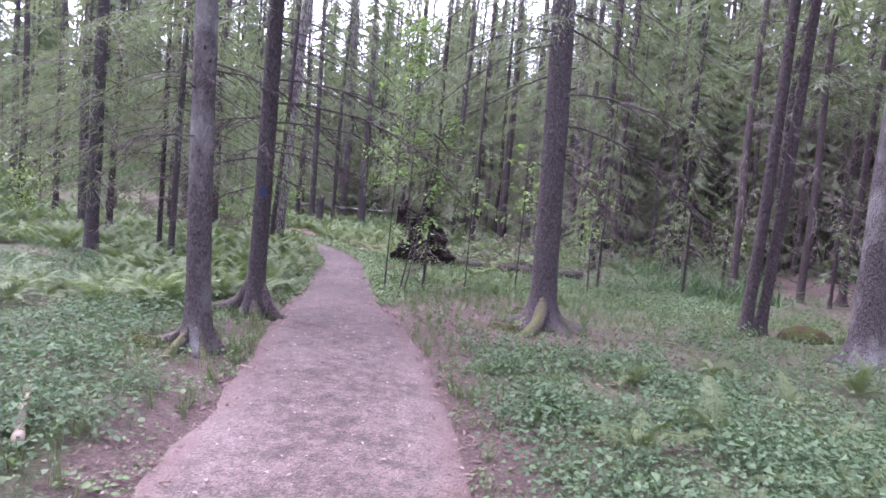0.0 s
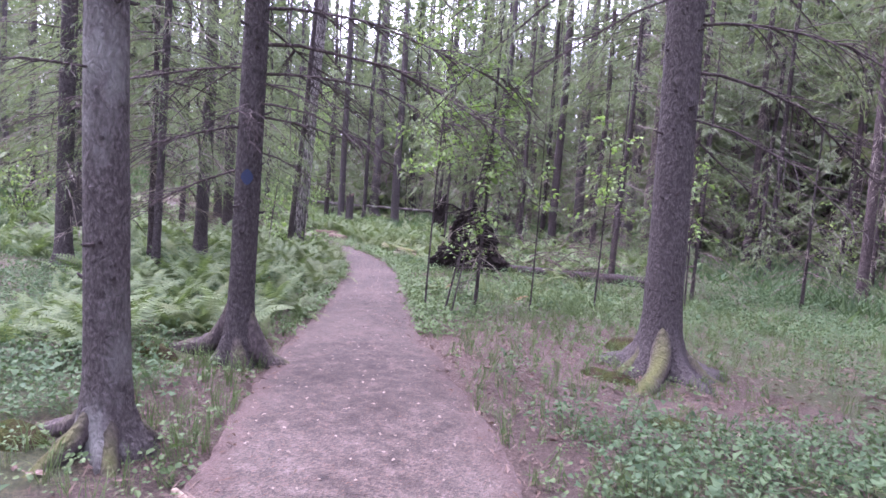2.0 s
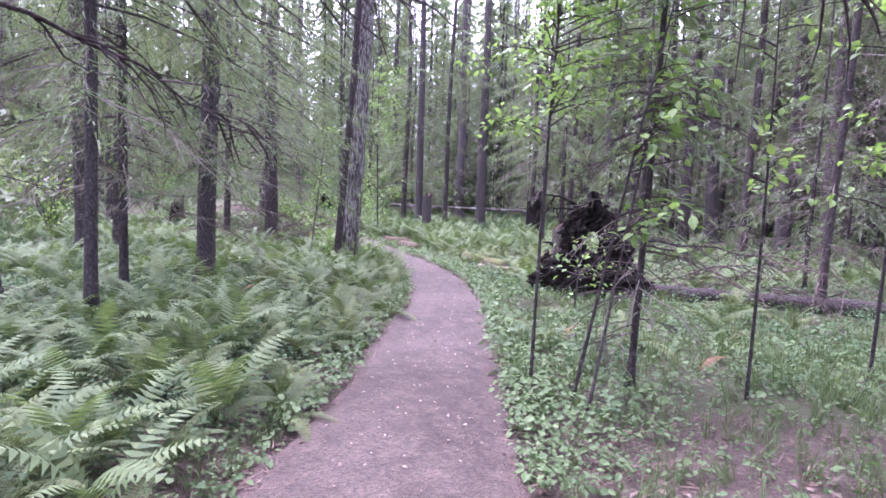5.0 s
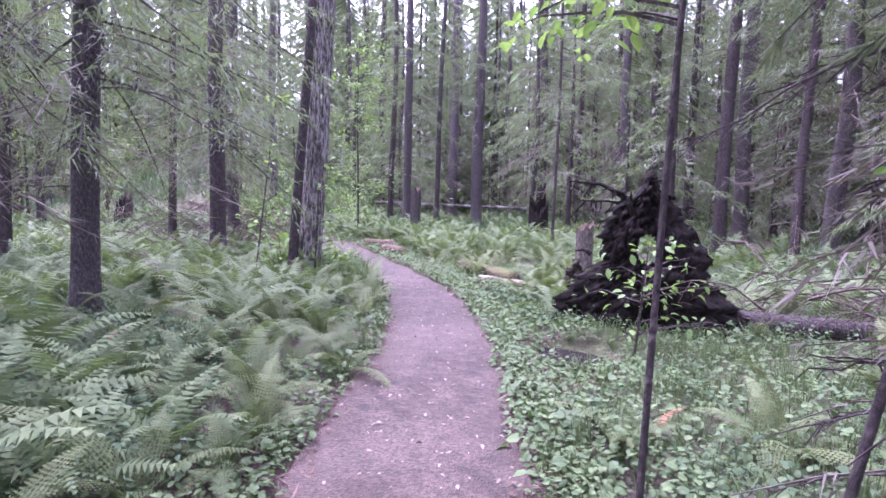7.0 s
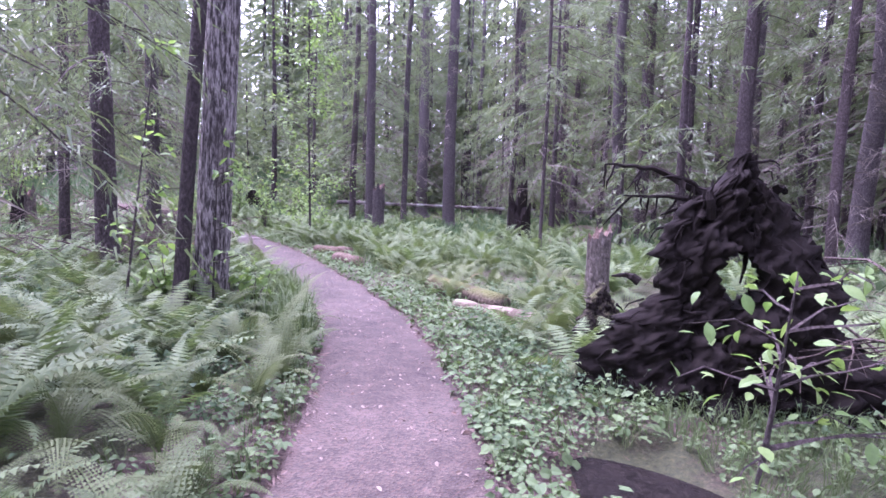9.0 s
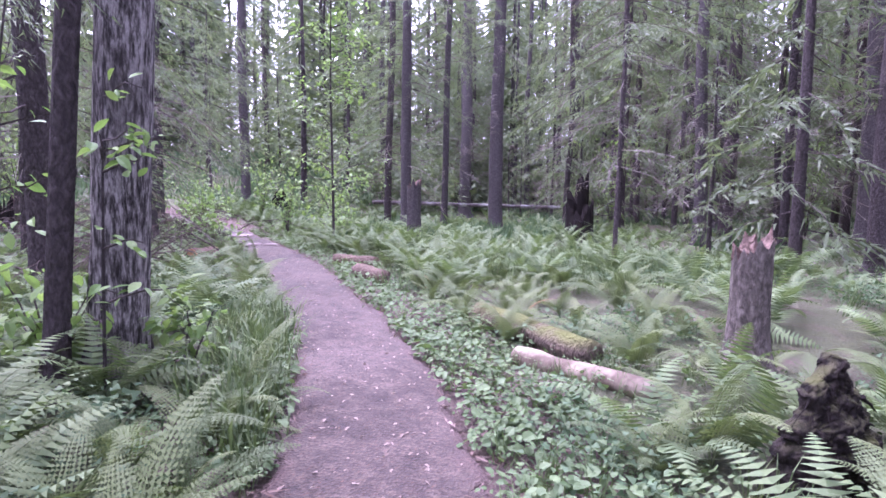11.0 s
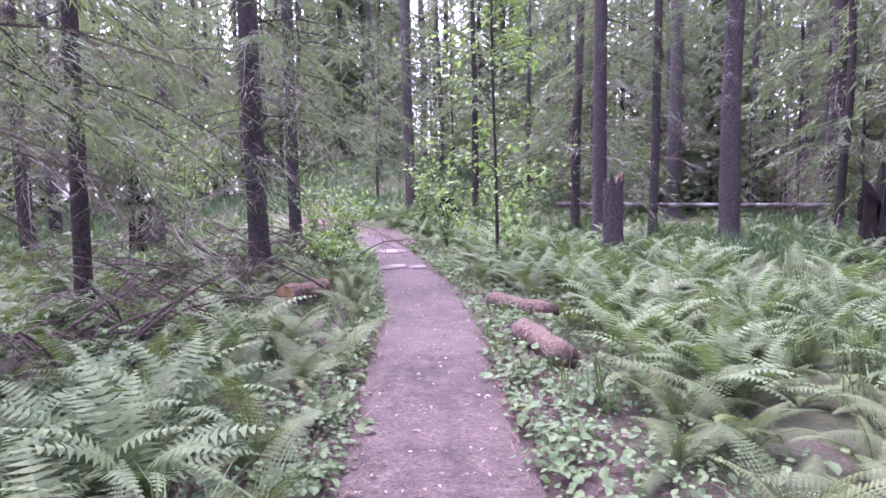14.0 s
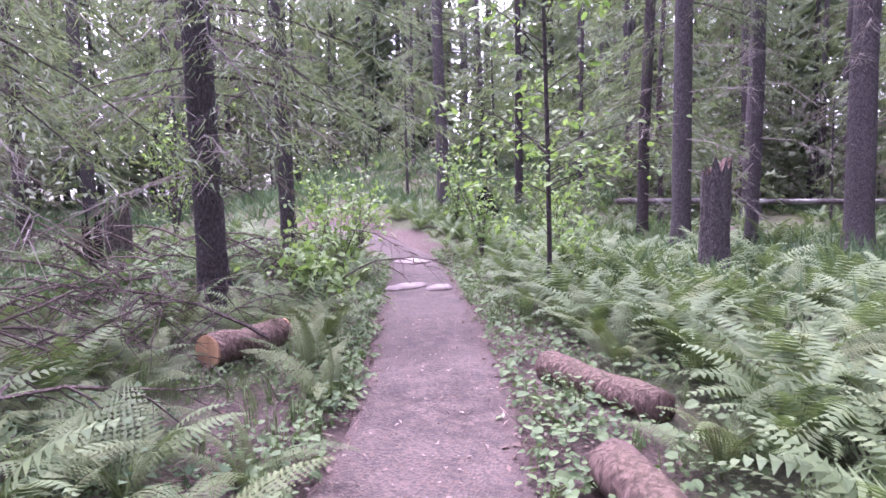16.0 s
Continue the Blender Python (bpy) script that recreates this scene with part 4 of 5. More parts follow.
# ---- ferns and low growth ----
def frond(length, fine):
    """One fern frond that arches out along +x: midrib and toothed leaflets."""
    n = 29 if fine else 18
    q = np.linspace(0, 1, 30)
    ang = np.radians(72) - np.radians(88) * q ** 1.1
    px = np.concatenate([[0], np.cumsum(np.cos(ang[:-1]))]) / 29 * length
    pz = np.concatenate([[0], np.cumsum(np.sin(ang[:-1]))]) / 29 * length
    out = [tube(np.stack([px[::5], 0 * px[::5], pz[::5]], 1), 0.004 * (1.05 - q[::5]), 3, False)] if fine else []
    for k in range(n):
        s = 0.16 + 0.83 * k / (n - 1)
        c = np.array([np.interp(s, q, px), 0, np.interp(s, q, pz)])
        a = np.interp(s, q, ang)
        fwd = np.array([math.cos(a), 0, math.sin(a)])
        w = length * 0.21 * min(1.0, (s - 0.05) / 0.3) ** 0.7 * max(0.0, 1.02 - s) ** 0.75
        for side in (-1, 1):
            d = np.array([0, side * 1.0, 0]) * w + fwd * w * 0.33 + np.array([0, 0, -0.18 * w]) + RNG.normal(0, 0.03 * w, 3)
            t = fwd * length
            if fine:
                out.append(slivers(c[None], d[None] - (0, 0, 0.1 * w), (t * 0.004)[None]))
                m = np.linspace(0.1, 0.93, 5)
                base = c + d * m[:, None] + np.array([0, 0, -0.1 * w]) * m[:, None] ** 2
                tooth = (0.021 * (1.05 - 0.75 * m ** 1.5))[:, None]
                for way in (-1, 1):
                    out.append(slivers(base, way * t * tooth + d * 0.1, np.repeat(d[None] * 0.088, 5, axis=0)))
            else:
                out.append(slivers(c[None], d[None], (t * 0.021)[None]))
    v, f = joined(out)
    return v, f


FINE_FRONDS = [make_mesh("frond", frond(L, True), FERN_FROND) for L in (0.5, 0.6, 0.68, 0.78)]
COARSE = []
for _ in range(6):
    fr = [frond(RNG.uniform(0.55, 0.85), False) for _ in range(2)]
    COARSE.append(joined([(fr[k % 2][0] @ rot(RNG.normal(0, 0.2), RNG.normal(0, 0.22), k * 6.283 / 7 + RNG.normal(0, 0.25)).T, fr[k % 2][1]) for k in range(7)]))


def spot(x, y, lo, hi, tilt=0.15, sink=0.0):
    return (x, y, ground_z(x, y) - sink, RNG.uniform(0, 6.283), RNG.uniform(lo, hi), RNG.normal(0, tilt), RNG.normal(0, tilt))


def along(at, v):
    k = min(int(at / 0.12), len(LINE) - 3)
    a, b = LINE[max(k - 2, 0)], LINE[min(k + 2, len(LINE) - 1)]
    t = (b - a)[:2] / (np.hypot(*(b - a)[:2]) + 1e-9)
    return LINE[k, 0] + t[1] * v, LINE[k, 1] - t[0] * v


LYING = [((-10.8, 14.1), (-9.85, 13.95), 0.3), ((-11.7, 14.8), (-10.45, 14.4), 0.15), ((-16.25, 16.6), (-15.3, 16.62), 0.28), ((-15.05, 16.08), (-14.15, 15.8), 0.32),
         ((-4.76, 3.7), (-4.5, 3.4), 0.6), ((-5.8, 5.35), (-5.5, 5.1), 0.65), ((-2.76, 7.95), (-2.6, 6.9), 0.75), ((-9.7, 13.6), (-10.6, 13.85), 0.25),
         ((-17.3, 14.63), (-17.65, 15.15), 0.3), ((-16.3, 14.75), (-17.3, 14.7), 0.42), ((-9.3, 14.5), (-9.5, 14.8), 0.16), ((-8.9, 13.0), (-8.8, 13.6), 0.3)]


def clear(x, y, trees=0.3):
    for (ax, ay), (bx, by), gap in LYING:
        t = min(max(((x - ax) * (bx - ax) + (y - ay) * (by - ay)) / ((bx - ax) ** 2 + (by - ay) ** 2), 0), 1)
        if math.hypot(x - ax - t * (bx - ax), y - ay - t * (by - ay)) < gap:
            return False
    d, hw, side, at = off_path(x, y)
    if d < hw + 0.16:
        return False
    if math.hypot(x + 7.85, y - 11.5) < 0.85 or math.hypot(x + 7.8, y - 13.1) < 0.6:
        return False
    return True


def d_log(x, y):
    return any(math.hypot(x - ax - t * (bx - ax), y - ay - t * (by - ay)) < gap * 0.5 for (ax, ay), (bx, by), gap in LYING for t in (0, 0.25, 0.5, 0.75, 1))


# single ferns beside the path
hero, guard = [(0.6, 3.9), (1.1, 5.6), (0.9, 2.9), (1.8, 4.8), (-0.2, 4.6), (0.3, 5.9), (-1.0, 5.7), (0.9, 7.0), (0.1, 3.2), (-0.6, 3.9), (1.6, 3.6), (0.5, 5.0), (1.4, 6.4), (-0.4, 6.6), (-7.9, 4.6), (-8.6, 6.2)], 0
while len(hero) < 250 and guard < 9000:
    guard += 1
    at = RNG.uniform(17.6, 33.5)
    side = RNG.choice([-1, 1])
    lo = 0.2 if side < 0 else (0.75 if at < 24 else 1.0)
    v = side * (np.interp(at, [0, 40], [0.55, 0.45]) + lo * 0.55 + abs(RNG.normal(0, 1.1)))
    x, y = along(at, v)
    if side > 0 and (at < 21.0 or math.hypot(x + 7.5, y - 11.4) < 1.6) or math.hypot(x + 15.8, y - 13.3) < 0.6:
        continue
    if clear(x, y) and all((x - a) ** 2 + (y - b) ** 2 > 0.12 for a, b in hero):
        hero.append((x, y))
for x, y in hero:
    big = RNG.uniform(0.65, 1.0)
    ob = root("fern", x, y, ground_z(x, y) - 0.02, "green lady fern with arching feathery fronds", "fern", "ferns beside the path", "", RNG.uniform(0, 360))
    n = int(RNG.integers(6, 10))
    for k in range(n):
        fr = part("frond", FINE_FRONDS[RNG.integers(4)], FERN_FROND, ob)
        fr.matrix_basis = Matrix.Scale(big * RNG.uniform(0.75, 1.1), 4) @ pose(0, 0, 0, math.degrees(RNG.normal(0, 0.15)), math.degrees(RNG.normal(0.05, 0.3)), k * 360 / n + RNG.normal(0, 12))

# the fern beds farther off
beds, guard = [], 0
while len(beds) < 1500 and guard < 50000:
    guard += 1
    u, v = RNG.uniform(7, 34), RNG.normal(0, 5.5)
    at = u + 9.5
    if at / 0.12 > len(LINE) - 4:
        at = (len(LINE) - 4) * 0.12
    x, y = along(at, v)
    left = v < 0
    if u < 14.5 and not left:
        continue
    if u < 14 and left and v < -6.5 and RNG.random() < 0.6:
        continue
    if (math.hypot(x + 18.6, y - 14.0) < 1.5 or math.hypot(x + 15.8, y - 13.3) < 0.8) and RNG.random() < 0.5:
        continue
    if noise.noise((x * 0.3, y * 0.3, 5)) < (-0.3 if left else -0.22) or not clear(x, y) or abs(v) < 1.1:
        continue
    beds.append(spot(x, y, 0.6, 1.05))
for _ in range(260):
    x, y = RNG.normal(-21.0, 2.6), RNG.normal(18.2, 2.0)
    if clear(x, y) and off_path(x, y)[0] > 0.75:
        beds.append(spot(x, y, 0.5, 0.95))
tagged(new("fern_bed", make_mesh("fern_bed", scattered(COARSE, beds), FERN)), "wide beds of green ferns under the trees", "ferns", "", "stuff")
old = [s for s in (spot(*along(RNG.uniform(18, 34), RNG.choice([-1, 1]) * RNG.uniform(1.2, 3)), 0.4, 0.65) for _ in range(14)) if clear(s[0], s[1])]
tagged(new("withered_fern", make_mesh("withered_fern", scattered([frond(0.7, False)], old), FERN_OLD)), "single rust-brown withered fern fronds", "ferns", "", "stuff")

# bilberry and other low shrubs
BERRY_SHAPES = []
for _ in range(6):
    n = 58
    p = RNG.normal(0, 1, (n, 3)) * (0.14, 0.14, 0.0)
    p[:, 2] = 0.03 + 0.24 * RNG.random(n) * np.exp(-(p[:, 0] ** 2 + p[:, 1] ** 2) / 0.05)
    d = RNG.normal(0, 1, (n, 3)) * (1, 1, 0.45)
    d *= (RNG.uniform(0.024, 0.048, n) / np.linalg.norm(d, axis=1))[:, None]
    w = np.cross(d, (0, 0, 1.0) + RNG.normal(0, 0.5, (n, 3))) * 0.34
    BERRY_SHAPES.append(joined([slivers(p, d, w), tube(np.array([(0, 0, 0), (0.03, -0.04, 0.2)]), np.array([0.003, 0.0015]), 3, False)]))
berry, guard = [], 0
while len(berry) < 5200 and guard < 60000:
    guard += 1
    u, v = RNG.uniform(-2, 22), RNG.normal(0, 5.0)
    x, y = along(u + 9.5, v)
    d, hw, side, at = off_path(x, y)
    if not clear(x, y) or d < hw + 0.45:
        continue
    if noise.noise((x * 0.45, y * 0.45, 9)) < (-0.25 if v < 0 else 0.02 if u > 4 else -0.4):
        continue
    if math.hypot(x + 2.3, y - 6.9) < 0.7 or math.hypot(x + 4.2, y - 7.9) < 1.2:
        continue
    if v > 0 and 5 < u < 14 and RNG.random() < 0.75:
        continue
    berry.append(spot(x, y, 0.6, 1.25, 0.1))
for _ in range(1300):
    x, y = RNG.normal(-0.1, 1.4), RNG.normal(5.2, 1.6)
    if noise.noise((x * 1.1, y * 1.1, 4)) > -0.02 and clear(x, y) and off_path(x, y)[0] > 1.25 and math.hypot(x + 2.5, y - 7.2) > 1.0:
        berry.append(spot(x, y, 0.6, 1.2, 0.1))
for _ in range(650):
    x, y = RNG.normal(-2.6, 2.6), RNG.normal(13.6, 2.2)
    if clear(x, y) and math.hypot(x + 2.7, y - 7.9) > 1.2:
        berry.append(spot(x, y, 0.6, 1.2, 0.1))
tagged(new("bilberry_shrubs", make_mesh("bilberry_shrubs", scattered(BERRY_SHAPES, berry), BERRY)), "low bluish green bilberry shrubs over the forest floor", "shrubs", "", "stuff")

# broad-leaved herbs along the edges
HERBS = []
for _ in range(4):
    shapes = []
    for k in range(8):
        L = RNG.uniform(0.03, 0.085)
        v = np.array([(0, 0, 0), (0.25, 0.36, 0.03), (0.66, 0.36, -0.06), (1, 0, -0.28), (0.66, -0.36, -0.06), (0.25, -0.36, 0.03), (0.5, 0, -0.1)]) * L
        f = np.array([(0, 6, 1), (1, 6, 2), (2, 6, 3), (3, 6, 4), (4, 6, 5), (5, 6, 0)])[:, ::-1]
        a, h, r0 = RNG.uniform(0, 6.283), RNG.uniform(0.03, 0.2), RNG.uniform(0.0, 0.12)
        shapes.append((v @ rot(RNG.normal(0, 0.25), RNG.normal(0, 0.25), a).T + (math.cos(a) * r0, math.sin(a) * r0, h), f))
    HERBS.append(joined(shapes))
herbs, guard = [], 0
while len(herbs) < 4300 and guard < 45000:
    guard += 1
    at = RNG.uniform(9.5, 39)
    side = RNG.choice([-1, 1])
    wide = (0.45 if at < 22 else 0.55) if side > 0 else 0.3
    k = min(int(at / 0.12), len(LINE) - 3)
    v = side * (LINE[k, 2] * 1.02 + abs(RNG.normal(0, wide)))
    if side < 0 and RNG.random() < 0.55 or side > 0 and at > 28 and RNG.random() < 0.4:
        continue
    if at < 18 and RNG.random() < 0.8 or side > 0 and 12.5 < at < 18.3:
        continue
    x, y = along(at, v)
    if d_log(x, y) or math.hypot(x + 7.85, y - 11.5) < 0.42:
        continue
    herbs.append(spot(x, y, 0.4, 0.7 if at < 19 else 0.9, 0.2))
tagged(new("edge_herbs", make_mesh("edge_herbs", scattered(HERBS, herbs), HERB)), "broad-leaved green herbs along the path's edges", "herbs", "", "stuff")

# grass
TUFTS = []
for _ in range(5):
    n = 12
    a = RNG.uniform(0, 6.283, n)
    h = RNG.uniform(0.12, 0.34, n)
    out = RNG.uniform(0.03, 0.2, n)
    p0 = RNG.normal(0, 0.04, (n, 3)) * (1, 1, 0)
    m1 = p0 + np.stack([np.cos(a) * out * 0.4, np.sin(a) * out * 0.4, h * 0.75], 1)
    m2 = p0 + np.stack([np.cos(a) * out * 1.3, np.sin(a) * out * 1.3, h], 1)
    wv = np.stack([-np.sin(a), np.cos(a), 0 * a], 1) * 0.004
    v = np.stack([p0 - wv, p0 + wv, m1 + wv, m1 - wv, m2], 1).reshape(-1, 3)
    k = np.arange(n)[:, None] * 5
    TUFTS.append((v, np.concatenate([k + np.array([0, 1, 2]), k + np.array([0, 2, 3]), k + np.array([3, 2, 4])])))
tufts, herbs_low = [], []
for _ in range(1500):
    at = RNG.uniform(3, 39)
    side = RNG.choice([-1, 1])
    k = min(int(at / 0.12), len(LINE) - 3)
    x, y = along(at, side * (LINE[k, 2] * 1.08 + abs(RNG.normal(0, 0.35))))
    if noise.noise((x * 0.7, y * 0.7, 2)) > -0.15 and math.hypot(x + 7.85, y - 11.5) > 0.5:
        tufts.append(spot(x, y, 0.3, 0.7))
for _ in range(2100):
    x, y = RNG.normal(-1.6, 2.6), RNG.normal(11.4, 1.5)
    if clear(x, y) and math.hypot(x + 2.7, y - 7.7) > 1.4:
        (tufts if RNG.random() < 0.6 else herbs_low).append(spot(x, y, 0.3, 0.62))
for _ in range(900):
    x, y = RNG.normal(-5.4, 1.2), RNG.normal(11.0, 1.0)
    if clear(x, y):
        (tufts if RNG.random() < 0.35 else herbs_low).append(spot(x, y, 0.45, 0.9))
for cx, cy, rr, n in ((-4.8, 3.5, 0.55, 170), (-5.9, 5.2, 0.55, 170), (-2.7, 7.4, 0.8, 200), (-1.4, 5.6, 1.2, 320), (-2.2, 4.9, 0.6, 160), (-4.2, 7.9, 0.8, 170), (-4.6, 9.4, 0.9, 260), (-3.2, 9.2, 0.9, 200), (-7.7, 11.9, 0.8, 700), (-7.2, 12.4, 0.5, 250), (-10.3, 14.1, 0.6, 160), (-15.2, 16.2, 0.6, 130), (-17.3, 14.7, 0.5, 130)):
    for _ in range(n):
        x, y = RNG.normal(cx, rr), RNG.normal(cy, rr)
        d, hw, side, at = off_path(x, y)
        if d > hw + 0.05 and math.hypot(x + 7.85, y - 11.5) > 0.4:
            (tufts if RNG.random() < 0.5 else herbs_low).append(spot(x, y, 0.3, 0.6, 0.3))
for _ in range(110):
    x, y = along(RNG.uniform(25.2, 28.0), -RNG.uniform(0.52, 0.95))
    tufts.append(spot(x, y, 0.7, 1.35))
for _ in range(700):
    x, y = RNG.normal(-13.0, 1.2), RNG.normal(19.2, 1.3)
    if clear(x, y):
        tufts.append(spot(x, y, 0.7, 1.2))
tagged(new("small_herbs", make_mesh("small_herbs", scattered(HERBS, herbs_low), HERB)), "small green herbs on bare soil", "herbs", "", "stuff")
tagged(new("grass_tufts", make_mesh("grass_tufts", scattered(TUFTS, tufts), GRASS)), "soft green grass tufts", "grass", "", "stuff")

# low green farther off, too far to tell apart
low = []
for _ in range(6500):
    u, v = RNG.uniform(4, 52), RNG.normal(0, 13)
    x, y = u * -0.72 + v * 0.69, u * 0.69 + v * 0.72
    if off_path(x, y)[0] < (8 if u < 24 else 2.2) or noise.noise((x * 0.25, y * 0.25, 11)) < (-0.2 if v < 2 else 0.05):
        continue
    n = 22
    p = RNG.normal(0, 0.3, (n, 3)) * (1, 1, 0) + (x, y, ground_z(x, y))
    dd = RNG.normal(0, 0.2, (n, 3)) * (1, 1, 0) + (0, 0, 0)
    dd[:, 2] = RNG.uniform(0.05, 0.5, n)
    w = RNG.normal(0, 0.022, (n, 3)) * (1, 1, 0.3)
    low.append(slivers(p, dd, w))
tagged(new("low_growth", make_mesh("low_growth", joined(low), BERRY)), "low green growth under the farther trees", "undergrowth", "", "stuff")

# fallen leaves, cones and chips
CHIP = [(leaf_shape(0.03, 0.018, 0.4, 0.3)), leaf_shape(0.022, 0.016, 0.6, -0.3)]
chips = []
for _ in range(1900):
    at = RNG.uniform(4, 34)
    k = int(at / 0.12)
    k = min(k, len(LINE) - 3)
    v = RNG.normal(0, LINE[k, 2] * 0.75)
    x, y = along(at, v)
    chips.append((x, y, ground_z(x, y, abs(v) > LINE[k, 2]) + (0.062 if abs(v) < LINE[k, 2] * 0.9 else 0.03), RNG.uniform(0, 6.28), RNG.uniform(0.5, 1.3), RNG.normal(0, 0.25), RNG.normal(0, 0.25)))
tagged(new("leaf_litter", make_mesh("leaf_litter", scattered(CHIP, chips), LITTER)), "small fallen leaves and bark chips on path and floor", "litter", "", "stuff")
floor_leaves = []
KITE = [(np.array([(0, 0, 0), (0.014, 0.009, 0.004), (0.034, 0, 0.002), (0.014, -0.009, 0.006)]), np.array([(0, 1, 2), (0, 2, 3)])), (np.array([(0, 0, 0), (0.03, 0.003, 0.004), (0.075, 0, 0.006), (0.03, -0.003, 0.002)]), np.array([(0, 1, 2), (0, 2, 3)]))]
for _ in range(7000):
    at = RNG.uniform(6, 38)
    k = min(int(at / 0.12), len(LINE) - 3)
    v = RNG.choice([-1, 1]) * (LINE[k, 2] * 0.85 + abs(RNG.normal(0, 0.4)))
    x, y = along(at, v)
    floor_leaves.append((x, y, max(ground_z(x, y) + 0.012, ground_z(x, y, False) + (0.045 if abs(v) < LINE[k, 2] * 1.05 else 0)), RNG.uniform(0, 6.28), RNG.uniform(0.7, 1.8), RNG.normal(0, 0.25), RNG.normal(0, 0.25)))
for _ in range(7000):
    x, y = RNG.normal(-2.6, 2.4), RNG.normal(7.2, 1.9)
    if off_path(x, y)[0] > 0.7:
        floor_leaves.append((x, y, ground_z(x, y) + 0.012, RNG.uniform(0, 6.28), RNG.uniform(0.8, 2.0), RNG.normal(0, 0.3), RNG.normal(0, 0.3)))
tagged(new("brown_litter", make_mesh("brown_litter", scattered(KITE, floor_leaves), BROWN_LITTER)), "rusty brown needle and leaf litter beside the path", "litter", "", "stuff")


# ---- stumps, logs, the uprooted tree ----
def jagged_stump(name, x, y, r, h, label, mat, jag=0.15, hollow=False, lean=(0, 0)):
    z = ground_z(x, y)
    ob = root(name, x, y, z, label, "stump", "stumps")
    zs = np.concatenate([[-0.15, 0.0, 0.06, 0.12, 0.2], np.linspace(0.3, h, 9)])
    n, last = 40, 13
    pts = np.stack([lean[0] * zs, lean[1] * zs, zs], 1)
    v, f = tube(pts, r * (1 + 0.45 * np.exp(-np.clip(zs, 0, 9) / 0.15)), n, False, 0.02, (4, 0.5 * np.exp(-np.clip(zs, 0, 9) / 0.12), 1.0))
    rib = np.array([noise.fractal((3 * math.cos(t * 6.283 / n), 3 * math.sin(t * 6.283 / n), x + y), 0.7, 2.0, 4) for t in range(n)])
    for k in range(last + 1):
        v[k * n:(k + 1) * n, :2] = pts[k, :2] + (v[k * n:(k + 1) * n, :2] - pts[k, :2]) * (1 + 0.12 * rib[:, None])
    lift = jag * (0.9 * rib + 0.45 * np.cos(np.arange(n) * 6.283 / n + 0.7) + 0.2 * RNG.random(n) - 0.2)
    for k in range(6, last + 1):
        v[k * n:(k + 1) * n, 2] += lift * ((k - 5) / (last - 5)) ** 2
    inner = v[last * n:] * (0.6, 0.6, 1) + (lean[0] * h * 0.4, lean[1] * h * 0.4, 0) - np.stack([0 * lift, 0 * lift, 0.05 + 0.6 * np.clip(lift, -0.05, 9)], 1)
    part("stem", (v, f), mat, ob, "", True)
    m = len(inner)
    ring = np.concatenate([v[last * n:], inner, [[lean[0] * h, lean[1] * h, h - 0.12 - jag * 0.3]]])
    j = np.arange(n)
    k = (j + 1) % n
    ff = np.concatenate([np.stack([j, k, m + k], 1), np.stack([j, m + k, m + j], 1), np.stack([m + j, m + k, np.full(n, 2 * m)], 1)])
    part("broken_top", (ring, ff), LOG_BARK if mat is not ROT else ROT, ob, "splintered top")
    return ob


def log(name, a, b, r, label, bark, cut=False, raise_by=0.0, group="logs"):
    a, b = np.array(a, float), np.array(b, float)
    za, zb = ground_z(*a) + r * 0.75 + raise_by, ground_z(*b) + r * 0.75 + raise_by
    ob = root(name, a[0], a[1], za, label, "log", group)
    n = max(6, int(np.hypot(*(b - a)) / 0.15))
    q = np.linspace(0, 1, n)
    pts = np.stack([(b - a)[0] * q, (b - a)[1] * q, (zb - za) * q], 1) + RNG.normal(0, r * 0.05, (n, 3))
    part("bark", tube(pts, r * (1 + 0.06 * np.sin(q * 9 + 1)) * (1 - 0.12 * q), 14, not cut, 0.03), bark, ob, "", True)
    if cut:
        for e, o in ((0, 1), (-1, -1)):
            d = pts[e] - pts[e + o]
            d /= np.linalg.norm(d)
            rr = r * (0.98 if e == 0 else 0.86)
            part("cut_end", tube(np.stack([pts[e] - d * 0.01, pts[e] + d * 0.006]), np.array([rr, rr * 0.97]), 14, True), CUT_WOOD, ob, "orange sawn end face")
    return ob


jagged_stump("stump", -9.55, 14.88, 0.125, 0.9, "tall broken grey-brown stump among ferns", STUMP_BARK, 0.12)
jagged_stump("snag", -17.77, 19.9, 0.15, 1.3, "tall mossy broken snag standing in the ferns", BARK, 0.2)
jagged_stump("rotten_stump", -15.6, 23.3, 0.26, 1.2, "dark rotten stump with ragged points", ROT, 0.7)
jagged_stump("rotten_stump", -15.25, 23.0, 0.22, 0.75, "dark rotten stump with ragged points", ROT, 0.4)
jagged_stump("stump", -23.3, 13.7, 0.19, 0.95, "brown split stump among fallen twigs", STUMP_BARK, 0.4)
jagged_stump("rotten_stump", -22.9, 13.4, 0.13, 0.7, "brown split stump among fallen twigs", ROT, 0.4)
log("log", (-10.85, 14.12), (-9.8, 13.95), 0.075, "barkless pinkish birch log beside the path", BARE_WOOD)
log("log", (-11.75, 14.8), (-10.4, 14.4), 0.12, "mossy rotting log in the ferns", LOG_MOSS)
log("log", (-16.25, 16.6), (-15.3, 16.62), 0.1, "barky brown log lying along the path", LOG_BARK)
log("log", (-15.05, 16.08), (-14.15, 15.8), 0.11, "barky brown log lying along the path", LOG_BARK)
log("log", (-17.3, 14.63), (-17.68, 15.2), 0.115, "sawn log with an orange end face in the ferns", LOG_BARK, True, 0.06)
log("log", (-18.2, 15.5), (-18.9, 15.0), 0.1, "sawn log half hidden in the ferns", LOG_BARK, True)
